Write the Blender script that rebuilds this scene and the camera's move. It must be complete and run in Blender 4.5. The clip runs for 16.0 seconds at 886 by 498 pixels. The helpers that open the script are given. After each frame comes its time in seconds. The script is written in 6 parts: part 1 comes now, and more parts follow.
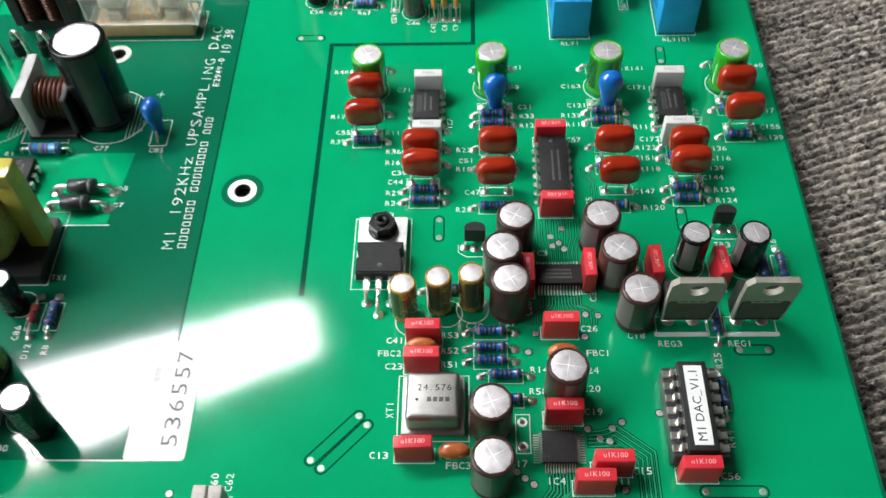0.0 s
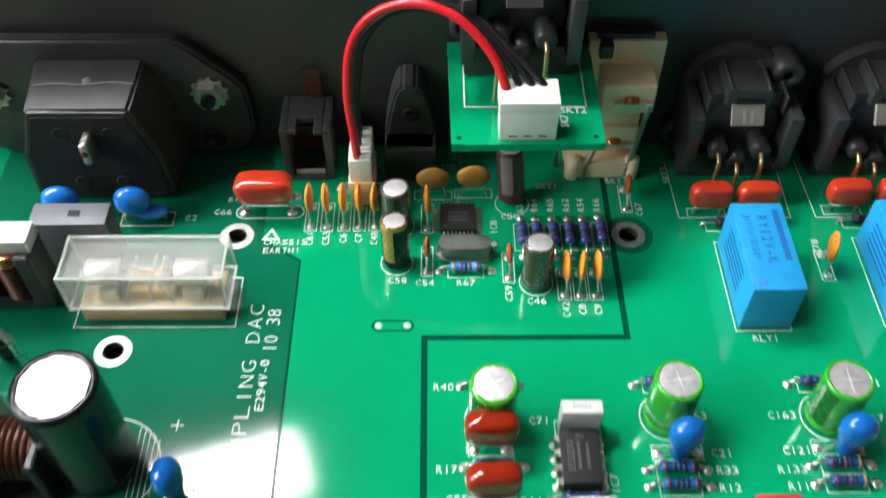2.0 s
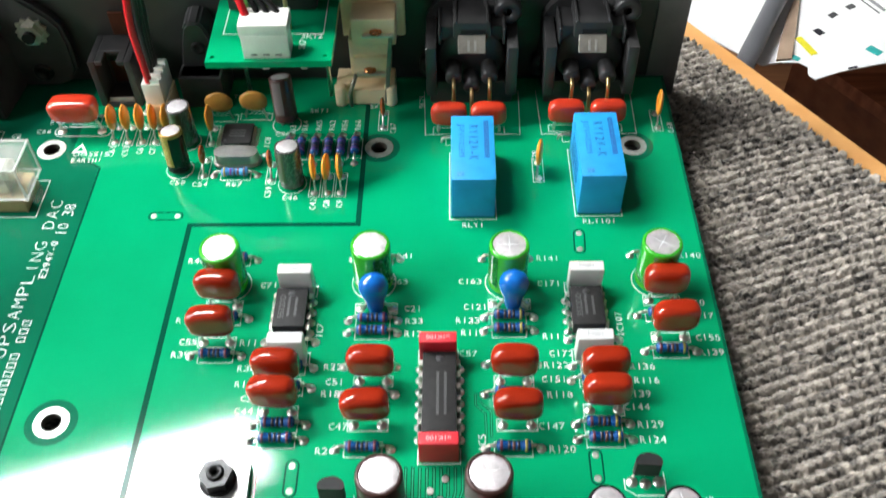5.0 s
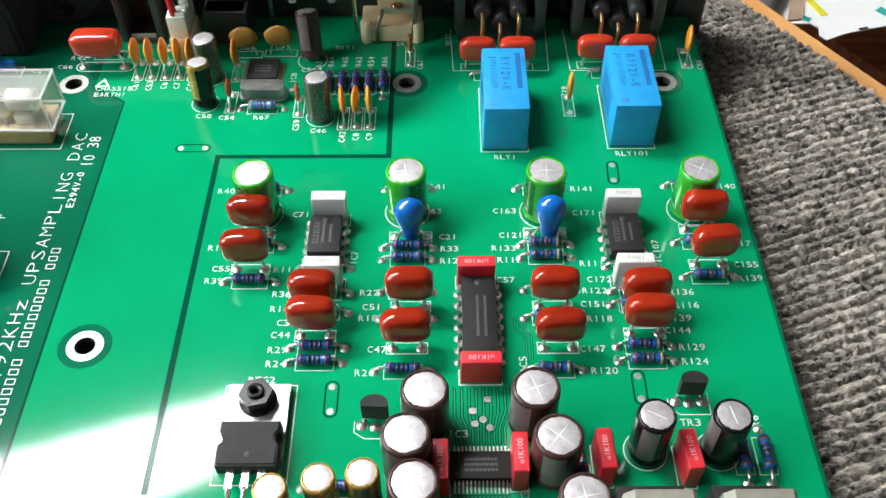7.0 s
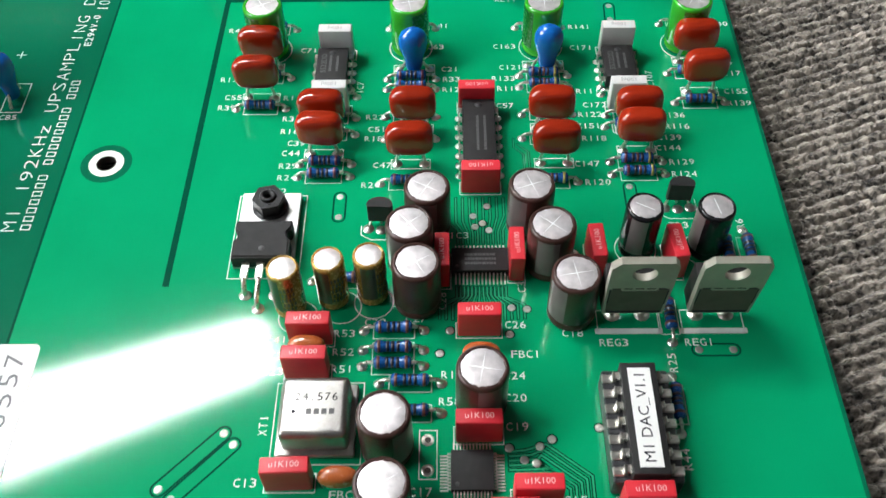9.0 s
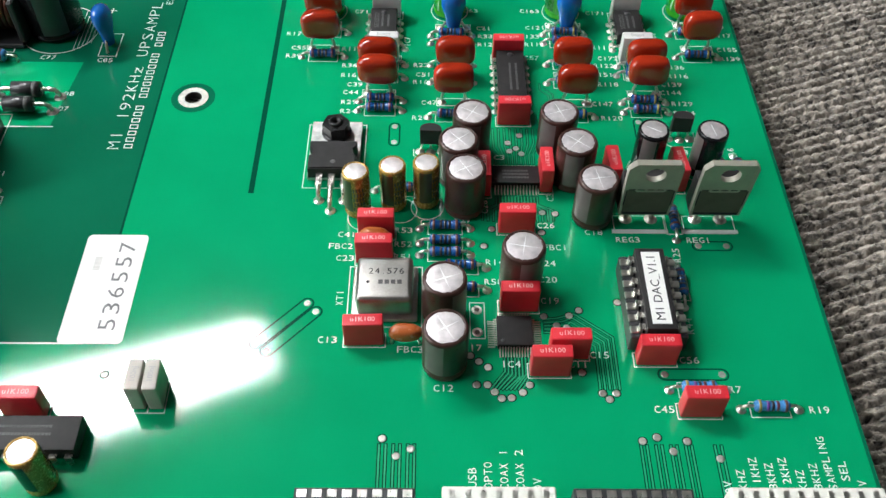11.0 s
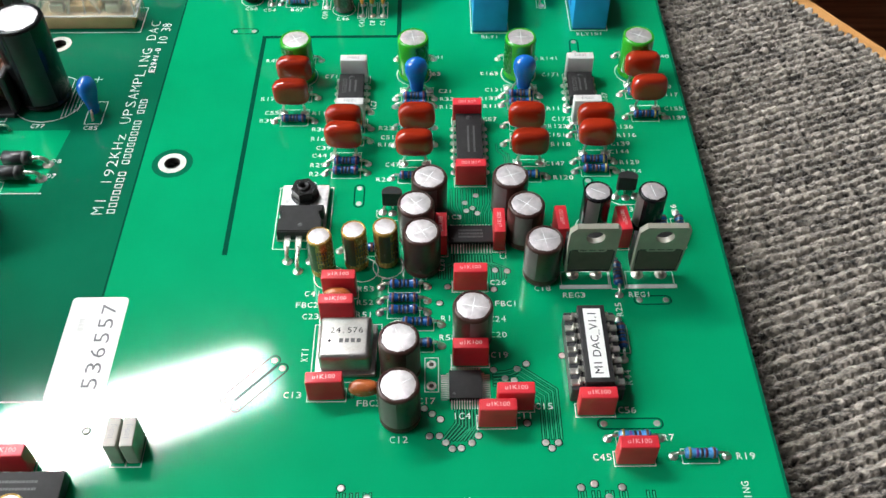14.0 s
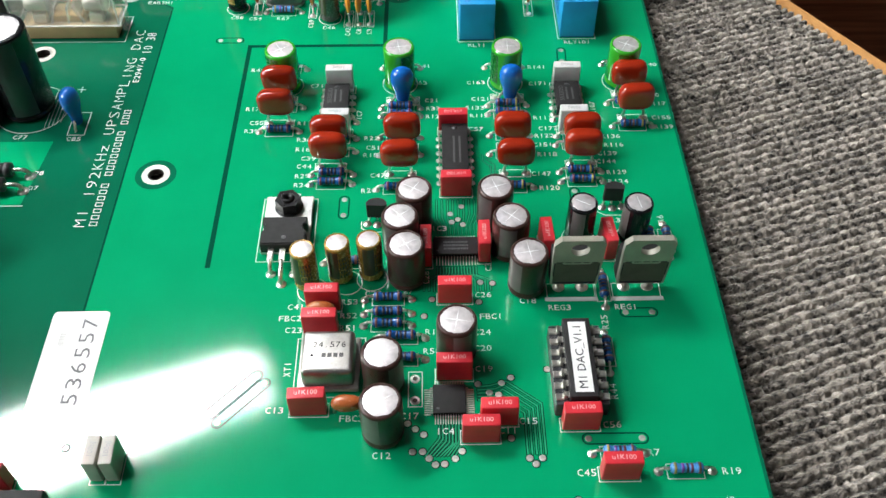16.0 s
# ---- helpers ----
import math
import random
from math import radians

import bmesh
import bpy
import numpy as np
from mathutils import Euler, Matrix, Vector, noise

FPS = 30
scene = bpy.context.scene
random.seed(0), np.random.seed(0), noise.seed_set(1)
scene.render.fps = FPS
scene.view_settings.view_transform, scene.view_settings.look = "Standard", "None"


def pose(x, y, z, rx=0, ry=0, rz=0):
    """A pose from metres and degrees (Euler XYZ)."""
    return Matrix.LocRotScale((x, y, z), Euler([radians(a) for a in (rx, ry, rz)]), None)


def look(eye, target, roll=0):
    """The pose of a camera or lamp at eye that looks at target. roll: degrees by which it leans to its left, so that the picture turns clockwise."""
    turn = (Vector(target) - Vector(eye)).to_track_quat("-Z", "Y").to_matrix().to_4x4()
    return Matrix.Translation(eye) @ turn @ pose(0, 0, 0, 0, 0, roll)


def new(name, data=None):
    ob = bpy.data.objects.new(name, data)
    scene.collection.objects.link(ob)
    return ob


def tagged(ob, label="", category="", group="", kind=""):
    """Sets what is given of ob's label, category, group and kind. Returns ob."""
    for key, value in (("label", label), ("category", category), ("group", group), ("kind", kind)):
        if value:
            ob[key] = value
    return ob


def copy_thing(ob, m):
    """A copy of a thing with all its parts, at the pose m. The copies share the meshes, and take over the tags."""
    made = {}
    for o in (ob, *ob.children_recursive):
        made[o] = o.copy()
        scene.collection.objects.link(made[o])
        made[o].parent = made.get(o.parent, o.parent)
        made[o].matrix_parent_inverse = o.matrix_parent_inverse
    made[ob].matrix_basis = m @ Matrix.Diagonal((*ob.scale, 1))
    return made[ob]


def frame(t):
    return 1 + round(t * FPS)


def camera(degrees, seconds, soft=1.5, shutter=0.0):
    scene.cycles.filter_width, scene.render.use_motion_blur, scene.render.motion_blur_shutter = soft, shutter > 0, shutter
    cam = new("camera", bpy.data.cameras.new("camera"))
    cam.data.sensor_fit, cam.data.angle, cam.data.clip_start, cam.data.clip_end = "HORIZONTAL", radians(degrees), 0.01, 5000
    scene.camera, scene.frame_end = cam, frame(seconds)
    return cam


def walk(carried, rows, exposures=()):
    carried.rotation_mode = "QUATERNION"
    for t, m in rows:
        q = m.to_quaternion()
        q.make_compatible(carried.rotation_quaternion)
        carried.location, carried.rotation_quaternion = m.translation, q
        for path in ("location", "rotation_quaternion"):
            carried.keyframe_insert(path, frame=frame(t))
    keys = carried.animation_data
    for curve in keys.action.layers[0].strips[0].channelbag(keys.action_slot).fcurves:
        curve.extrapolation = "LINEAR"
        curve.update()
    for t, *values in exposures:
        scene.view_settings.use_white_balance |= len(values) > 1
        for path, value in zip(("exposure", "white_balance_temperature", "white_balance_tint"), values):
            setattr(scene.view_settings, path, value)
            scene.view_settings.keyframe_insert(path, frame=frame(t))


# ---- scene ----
EXPOSURES = [(0,0.28),(1.2,0.38),(1.7,0.40),(2.0,0.40),(2.5,0.58),(3.0,0.72),(4.0,0.78),(5.2,0.72),(7.3,0.52),(8.5,0.42),(9.5,0.26),(12,0.27),(13,0.34),(16,0.36)]
cam = camera(50.72, 16.0, shutter=0.4)
PATH = [
    (0, (0.05245, -0.13735, 0.16454), (0.04363, 0.03973, -0.07746), -2.61),
    (0.5, (0.04949, -0.14604, 0.18090), (0.04046, 0.03716, -0.05650), -2.82),
    (1, (0.05793, -0.13952, 0.18806), (0.04875, 0.04737, -0.04643), -3.37),
    (1.2, (0.05310, -0.13112, 0.18102), (0.04613, 0.05753, -0.05214), -2.81),
    (1.5, (0.04010, -0.11726, 0.17221), (0.03547, 0.07329, -0.05945), -2.22),
    (1.7, (0.03080, -0.07930, 0.15300), (0.02253, 0.12643, -0.09739), -2.75),
    (2, (0.01905, -0.04659, 0.14054), (0.02077, 0.14505, -0.09027), 0.17),
    (2.5, (0.01812, -0.03635, 0.13303), (0.02224, 0.15633, -0.09687), 0.99),
    (3, (0.01848, -0.03941, 0.13375), (0.02396, 0.15503, -0.09463), 1.46),
    (3.5, (0.02451, -0.04690, 0.13949), (0.02611, 0.14857, -0.08809), 0.20),
    (3.8, (0.05200, -0.05800, 0.14450), (0.04660, 0.15220, -0.08900), -1.95),
    (4, (0.06371, -0.05494, 0.15131), (0.06091, 0.14002, -0.07669), -1.83),
    (4.5, (0.06958, -0.06754, 0.15742), (0.07001, 0.13013, -0.06825), -0.98),
    (5, (0.07447, -0.08868, 0.14976), (0.07068, 0.10846, -0.07634), -1.11),
    (5.2, (0.07444, -0.09200, 0.14701), (0.07073, 0.10383, -0.08023), -0.99),
    (7.3, (0.06358, -0.09698, 0.13871), (0.06469, 0.09747, -0.08973), -0.01),
    (7.5, (0.06315, -0.09747, 0.13751), (0.06457, 0.09403, -0.09342), 0.03),
    (8, (0.06221, -0.10850, 0.13624), (0.06280, 0.08090, -0.09642), -0.37),
    (8.5, (0.06342, -0.11909, 0.12990), (0.06293, 0.06740, -0.10509), -0.92),
    (9, (0.06588, -0.12244, 0.13124), (0.06345, 0.06071, -0.10635), -1.01),
    (9.5, (0.06041, -0.13772, 0.14015), (0.05830, 0.04641, -0.09668), 0.25),
    (9.7, (0.05919, -0.14118, 0.13901), (0.05741, 0.04352, -0.09738), 0.57),
    (11.8, (0.05245, -0.16485, 0.14805), (0.05778, 0.02786, -0.08180), 1.23),
    (12, (0.06288, -0.16127, 0.15255), (0.06712, 0.03097, -0.07771), 1.03),
    (12.5, (0.07002, -0.15698, 0.15309), (0.07201, 0.03505, -0.07738), 0.19),
    (13, (0.06594, -0.15958, 0.15331), (0.06766, 0.03234, -0.07725), 0.15),
    (13.5, (0.06623, -0.15982, 0.15534), (0.06802, 0.03288, -0.07458), 0.10),
    (14, (0.06353, -0.16220, 0.15763), (0.06540, 0.03247, -0.07063), -0.02),
    (14.5, (0.06483, -0.16237, 0.16058), (0.06605, 0.03281, -0.06724), -0.28),
    (15, (0.06325, -0.16292, 0.15949), (0.06525, 0.03310, -0.06761), -0.06),
    (15.5, (0.06423, -0.16081, 0.15797), (0.06771, 0.03484, -0.06942), 0.23),
    (16, (0.06645, -0.15938, 0.15783), (0.06898, 0.03566, -0.07011), -0.07),
]
walk(cam, [(t, look(eye, target, roll)) for t, eye, target, roll in PATH], EXPOSURES)

# ---- world and light ----
world = bpy.data.worlds.new("world")
scene.world = world
world.use_nodes = True
wn = world.node_tree.nodes
wb = wn["Background"]
wb.inputs[0].default_value = (0.95, 0.98, 1.0, 1)
wb.inputs[1].default_value = 0.55

MM = 0.001


def lamp(name, size_x, size_y, watts, at, target, colour):
    data = bpy.data.lights.new(name, "AREA")
    data.shape, data.size, data.size_y, data.energy, data.color = "RECTANGLE", size_x, size_y, watts, colour
    ob = new(name, data)
    ob.matrix_world = look(at, target)
    return ob


# added fill lamp before the made-up opening in the unseen left-hand wall
side_fill = lamp("added_side_fill", 1.4, 1.1, 45, (-1.93, -0.3, 1.11), (0, 0.05, 0), (0.93, 0.97, 1.0))


# ---- materials ----
def nodes_of(name):
    m = bpy.data.materials.new(name)
    m.use_nodes = True
    t = m.node_tree
    return m, t, t.nodes["Principled BSDF"]


def surface(name, colour, rough=0.5, metal=0.0, vary=0.15, scale=300.0, bump=0.0, fine=2500.0, coat=0.0, alpha=1.0, spread=0.0, ior=1.5):
    """A material with tone that varies at two scales, roughness wear and fine relief; scale is in cycles a metre."""
    m, t, b = nodes_of(name)
    n, l = t.nodes, t.links
    co = n.new("ShaderNodeTexCoord")
    big, small = n.new("ShaderNodeTexNoise"), n.new("ShaderNodeTexNoise")
    big.inputs["Scale"].default_value, small.inputs["Scale"].default_value = scale, fine
    big.inputs["Detail"].default_value = 3
    for k in (big, small):
        l.new(co.outputs["Object"], k.inputs["Vector"])
    mix = n.new("ShaderNodeMath")
    mix.operation = "MULTIPLY_ADD"
    mix.inputs[1].default_value = 0.35
    l.new(small.outputs["Fac"], mix.inputs[0])
    l.new(big.outputs["Fac"], mix.inputs[2])
    ramp = n.new("ShaderNodeMapRange")
    ramp.inputs["From Min"].default_value, ramp.inputs["From Max"].default_value = 0.35, 1.0
    ramp.inputs["To Min"].default_value, ramp.inputs["To Max"].default_value = 1 - vary, 1 + vary
    l.new(mix.outputs[0], ramp.inputs["Value"])
    hsv = n.new("ShaderNodeHueSaturation")
    hsv.inputs["Color"].default_value = (*colour, 1)
    value = ramp.outputs[0]
    if spread:
        info, ms, mu = n.new("ShaderNodeObjectInfo"), n.new("ShaderNodeMapRange"), n.new("ShaderNodeMath")
        ms.inputs["To Min"].default_value, ms.inputs["To Max"].default_value = 1 - spread, 1 + spread
        l.new(info.outputs["Random"], ms.inputs["Value"])
        mu.operation = "MULTIPLY"
        l.new(value, mu.inputs[0])
        l.new(ms.outputs[0], mu.inputs[1])
        value = mu.outputs[0]
    l.new(value, hsv.inputs["Value"])
    l.new(hsv.outputs[0], b.inputs["Base Color"])
    rr = n.new("ShaderNodeMapRange")
    rr.inputs["To Min"].default_value, rr.inputs["To Max"].default_value = max(0.02, rough - 0.08), min(1, rough + 0.1)
    l.new(small.outputs["Fac"], rr.inputs["Value"])
    l.new(rr.outputs[0], b.inputs["Roughness"])
    b.inputs["Metallic"].default_value = metal
    b.inputs["Coat Weight"].default_value = coat
    b.inputs["Coat Roughness"].default_value = 0.06
    b.inputs["IOR"].default_value = ior
    if bump:
        bp = n.new("ShaderNodeBump")
        bp.inputs["Strength"].default_value, bp.inputs["Distance"].default_value = 1.0, bump
        l.new(mix.outputs[0], bp.inputs["Height"])
        l.new(bp.outputs[0], b.inputs["Normal"])
    return m


def solder_mask(name, colour, rough, ripple):
    """Glossy lacquer over woven glass: faint weave and long ripples in the gloss."""
    m, t, b = nodes_of(name)
    n, l = t.nodes, t.links
    co = n.new("ShaderNodeTexCoord")
    big = n.new("ShaderNodeTexNoise")
    big.inputs["Scale"].default_value = 60
    l.new(co.outputs["Object"], big.inputs["Vector"])
    hsv, mr = n.new("ShaderNodeHueSaturation"), n.new("ShaderNodeMapRange")
    hsv.inputs["Color"].default_value = (*colour, 1)
    mr.inputs["To Min"].default_value, mr.inputs["To Max"].default_value = 0.88, 1.12
    l.new(big.outputs["Fac"], mr.inputs["Value"])
    l.new(mr.outputs[0], hsv.inputs["Value"])
    l.new(hsv.outputs[0], b.inputs["Base Color"])
    b.inputs["Roughness"].default_value = rough
    b.inputs["IOR"].default_value = 1.46
    heights = []
    for direction, cycles in (("X", 620.0), ("Y", 660.0)):
        w = n.new("ShaderNodeTexWave")
        w.bands_direction = direction
        w.inputs["Scale"].default_value, w.inputs["Distortion"].default_value = cycles, 1.6
        w.inputs["Detail Scale"].default_value = 0.5
        l.new(co.outputs["Object"], w.inputs["Vector"])
        heights.append(w.outputs["Fac"])
    add = n.new("ShaderNodeMath")
    add.operation = "MULTIPLY_ADD"
    add.inputs[1].default_value = 0.22
    l.new(heights[1], add.inputs[0])
    l.new(heights[0], add.inputs[2])
    bp = n.new("ShaderNodeBump")
    bp.inputs["Strength"].default_value, bp.inputs["Distance"].default_value = 1.0, ripple
    l.new(add.outputs[0], bp.inputs["Height"])
    l.new(bp.outputs[0], b.inputs["Normal"])
    return m


def glow(name, colour, power):
    m, t, b = nodes_of(name)
    b.inputs["Base Color"].default_value = (0.8, 0.8, 0.8, 1)
    b.inputs["Emission Color"].default_value = (*colour, 1)
    b.inputs["Emission Strength"].default_value = power
    return m


def planks(name, dark, light, along):
    m, t, b = nodes_of(name)
    n, l = t.nodes, t.links
    co, mp, no, ra = n.new("ShaderNodeTexCoord"), n.new("ShaderNodeMapping"), n.new("ShaderNodeTexNoise"), n.new("ShaderNodeValToRGB")
    mp.inputs["Scale"].default_value = along
    no.inputs["Scale"].default_value, no.inputs["Detail"].default_value = 1.0, 6
    l.new(co.outputs["Object"], mp.inputs["Vector"])
    l.new(mp.outputs[0], no.inputs["Vector"])
    ra.color_ramp.elements[0].color, ra.color_ramp.elements[1].color = (*dark, 1), (*light, 1)
    ra.color_ramp.elements[0].position, ra.color_ramp.elements[1].position = 0.35, 0.65
    l.new(no.outputs["Fac"], ra.inputs["Fac"])
    l.new(ra.outputs[0], b.inputs["Base Color"])
    b.inputs["Roughness"].default_value = 0.45
    return m


MASK_POUR = solder_mask("green_mask_over_copper", (0.001, 0.30, 0.122), 0.068, 0.0000015)
MASK_BARE = solder_mask("green_mask_over_laminate", (0.003, 0.128, 0.064), 0.068, 0.0000015)
GAP = solder_mask("mask_in_gap", (0.002, 0.062, 0.034), 0.10, 0.0000012)
GAP.node_tree.nodes["Principled BSDF"].inputs["IOR"].default_value = 1.16
EDGE = surface("laminate_edge", (0.10, 0.16, 0.07), 0.7, vary=0.3)
SILK = surface("silkscreen_ink", (0.74, 0.80, 0.75), 0.6, vary=0.1, fine=6000)
TIN = surface("tinned_solder", (0.80, 0.78, 0.72), 0.30, 1.0, vary=0.25, scale=900, bump=0.00012, fine=1500)
LEAD = surface("lead_wire", (0.74, 0.71, 0.65), 0.28, 1.0, vary=0.2)
GOLDLEAD = surface("brass_pin", (0.72, 0.53, 0.24), 0.3, 1.0)
HOLE = surface("dark_drill_hole", (0.05, 0.04, 0.03), 0.6)
BLACK_EPOXY = surface("black_moulding", (0.017, 0.016, 0.016), 0.55, vary=0.3, scale=500, bump=0.00003, fine=9000, ior=1.36)
BLACK_PLASTIC = surface("black_plastic", (0.032, 0.032, 0.035), 0.34, vary=0.35, scale=150, bump=0.00003, fine=4000)
GREY_INK = surface("marking_ink", (0.075, 0.075, 0.075), 0.6)
PALE_INK = surface("pale_grey_ink", (0.30, 0.30, 0.30), 0.6)
WHITE_INK = surface("pale_marking", (0.80, 0.48, 0.47), 0.6)
ALU = surface("brushed_can_top", (0.66, 0.62, 0.62), 0.42, 0.65, vary=0.28, scale=420, bump=0.00012, fine=1100)
SCORE = surface("vent_score", (0.95, 0.95, 0.95), 0.5, 0.2)
BROWN = surface("brown_sleeve", (0.048, 0.021, 0.017), 0.30, vary=0.25, scale=250, ior=1.4, coat=0.14, bump=0.00002, fine=3000)
GREYSTRIPE = surface("grey_sleeve_stripe", (0.13, 0.11, 0.105), 0.34, ior=1.4)
BLACKSLEEVE = surface("black_sleeve", (0.007, 0.007, 0.008), 0.22, vary=0.3, ior=1.38)
GREENSLEEVE = surface("green_sleeve", (0.032, 0.35, 0.018), 0.18, vary=0.15, coat=0.6, bump=0.00002, fine=3000)
DARKGREEN = surface("dark_green_print", (0.01, 0.12, 0.01), 0.25, coat=0.5)
GOLDSLEEVE = surface("gold_sleeve", (0.42, 0.25, 0.06), 0.25, 0.4, vary=0.2, coat=0.2)
DARKPRINT = surface("dark_sleeve_print", (0.05, 0.04, 0.015), 0.3, 0.2, coat=0.4)
REDPRINT = surface("red_print", (0.45, 0.03, 0.02), 0.4)
GREYSLEEVE = surface("pewter_sleeve", (0.10, 0.088, 0.084), 0.25, 0.3, vary=0.25, coat=0.5)
BRICK = surface("brick_red_epoxy", (0.29, 0.019, 0.005), 0.10, vary=0.12, scale=200, coat=0.5, bump=0.00010, fine=500, spread=0.12)
ORANGERED = surface("orange_red_epoxy", (0.50, 0.036, 0.014), 0.12, vary=0.12, scale=200, coat=0.6, bump=0.0001, fine=500, spread=0.08)
REDBOX = surface("red_plastic_box", (0.60, 0.022, 0.035), 0.38, vary=0.15, scale=300, bump=0.00003, fine=3500, spread=0.1)
WHITEBOX = surface("white_plastic_box", (0.62, 0.62, 0.60), 0.42, vary=0.1, bump=0.00002)
BLUEDROP = surface("blue_epoxy", (0.005, 0.125, 0.47), 0.12, vary=0.15, scale=200, coat=0.6, bump=0.0001, fine=500)
SKYBLUE = surface("sky_blue_epoxy", (0.01, 0.19, 0.68), 0.14, coat=0.6, bump=0.0001, fine=500)
RELAYBLUE = surface("blue_relay_case", (0.016, 0.30, 0.64), 0.40, vary=0.14, scale=250, bump=0.00002, fine=4000)
NAVYINK = surface("navy_ink", (0.008, 0.10, 0.33), 0.6)
RESBLUE = surface("blue_resistor_lacquer", (0.006, 0.066, 0.225), 0.25, vary=0.2, coat=0.4, spread=0.2)
LIGHTRES = surface("pale_blue_resistor_lacquer", (0.06, 0.25, 0.55), 0.25, vary=0.2, coat=0.4, spread=0.15)
B_BLACK = surface("black_band", (0.012, 0.012, 0.02), 0.3)
B_RED = surface("red_band", (0.10, 0.02, 0.04), 0.3)
B_BROWN = surface("brown_band", (0.10, 0.04, 0.03), 0.3)
B_YELLOW = surface("yellow_band", (0.30, 0.24, 0.06), 0.3)
B_VIOLET = surface("violet_band", (0.12, 0.04, 0.25), 0.3)
ORANGEDISC = surface("orange_ceramic", (0.72, 0.27, 0.025), 0.35, vary=0.15, scale=300, bump=0.00005, fine=1500, spread=0.1)
TANDISC = surface("tan_ceramic", (0.42, 0.20, 0.035), 0.38, vary=0.2, scale=300, bump=0.00005, fine=1500)
RUST = surface("rust_bead_epoxy", (0.40, 0.10, 0.025), 0.25, vary=0.2, coat=0.4, bump=0.00008, fine=600)
STEEL = surface("nickel_can", (0.40, 0.385, 0.36), 0.34, 1.0, vary=0.28, scale=260, bump=0.00002)
TABMETAL = surface("tinned_tab", (0.58, 0.57, 0.55), 0.42, 0.9, vary=0.4, scale=500, bump=0.00008, fine=1500)
VIATIN = surface("dull_tinned_via", (0.46, 0.48, 0.43), 0.45, 0.7, vary=0.3, scale=900)
HEATTAB = surface("matt_tab", (0.35, 0.335, 0.275), 0.5, 0.4, vary=0.2, scale=200, bump=0.00002)
DARKSTEEL = surface("black_oxide_steel", (0.03, 0.03, 0.03), 0.3, 0.8, vary=0.3)
NICKEL = surface("nickel_plate", (0.78, 0.74, 0.64), 0.32, 0.7, vary=0.2)
CREAM = surface("cream_nylon", (0.98, 0.77, 0.48), 0.42, vary=0.1, bump=0.00002)
WHITENYLON = surface("white_nylon", (0.80, 0.79, 0.72), 0.42, vary=0.08, bump=0.00002)
BEIGE = surface("beige_phenolic", (0.50, 0.34, 0.17), 0.45, vary=0.15)


def thin_clear(name, haze):
    """Thin clear moulding: mostly see-through, a little milky, with gloss."""
    m, t, b = nodes_of(name)
    n, l = t.nodes, t.links
    b.inputs["Base Color"].default_value = (0.85, 0.85, 0.82, 1)
    b.inputs["Roughness"].default_value = 0.12
    clearer, mix = n.new("ShaderNodeBsdfTransparent"), n.new("ShaderNodeMixShader")
    clearer.inputs[0].default_value = (0.95, 0.95, 0.93, 1)
    mix.inputs[0].default_value = haze
    l.new(clearer.outputs[0], mix.inputs[1])
    l.new(b.outputs[0], mix.inputs[2])
    l.new(mix.outputs[0], n["Material Output"].inputs["Surface"])
    return m


CLEAR = thin_clear("clear_polycarbonate", 0.14)
CLEAREDGE = thin_clear("hazier_polycarbonate", 0.34)
GLASS = thin_clear("fuse_glass", 0.09)
YELLOWTAPE = surface("yellow_polyester_tape", (0.55, 0.47, 0.08), 0.22, vary=0.15, coat=0.4, bump=0.00004, fine=800)
FERRITE = surface("dark_ferrite", (0.035, 0.033, 0.034), 0.45, vary=0.3, bump=0.00004)
COPPER = surface("enamelled_copper", (0.62, 0.26, 0.10), 0.25, 0.9, vary=0.2)
BRONZE = surface("dark_winding", (0.09, 0.03, 0.015), 0.3, 0.4, vary=0.3)
GREYBOX = surface("grey_plastic_case", (0.15, 0.15, 0.17), 0.42, vary=0.15, bump=0.00002)
REDWIRE = surface("red_wire_insulation", (0.68, 0.012, 0.02), 0.3, vary=0.08, coat=0.2)
BLACKWIRE = surface("black_wire_insulation", (0.012, 0.012, 0.012), 0.3, coat=0.2)
SOCKET = surface("dusty_black_nylon", (0.040, 0.039, 0.039), 0.36, vary=0.4, scale=180, bump=0.00005, fine=2600)
PANEL = surface("dark_anodised_panel", (0.050, 0.051, 0.047), 0.36, 0.3, vary=0.15, scale=60, bump=0.00002, fine=6000)
BRACKET = surface("grey_anodised_extrusion", (0.16, 0.16, 0.155), 0.42, 0.5, vary=0.1)
LABELPAPER = surface("white_label_paper", (0.80, 0.79, 0.76), 0.55, vary=0.06, bump=0.00001)
PAPER = surface("white_paper", (0.90, 0.89, 0.87), 0.7, vary=0.05, scale=30)
TEXTINK = surface("black_print", (0.03, 0.03, 0.035), 0.8, ior=1.12)
TABLEWOOD = planks("orange_table_wood", (0.66, 0.30, 0.085), (0.80, 0.42, 0.15), (8, 60, 60))
FLOORWOOD = planks("brown_wood", (0.16, 0.062, 0.024), (0.36, 0.16, 0.066), (6, 50, 50))
LIDWOOD = planks("grained_red_brown_wood", (0.24, 0.095, 0.045), (0.50, 0.24, 0.13), (14, 170, 60))
WALLPAINT = surface("muted_grey_wall", (0.20, 0.20, 0.195), 0.8, vary=0.05, scale=6)
CEILING = surface("pale_ceiling", (0.25, 0.25, 0.25), 0.85, vary=0.04, scale=6)
TUBEGREY = surface("grey_tube", (0.13, 0.13, 0.14), 0.4, vary=0.15, scale=40)
LIGHTPANEL = glow("light_panel_diffuser", (0.95, 0.98, 1.0), 62.0)


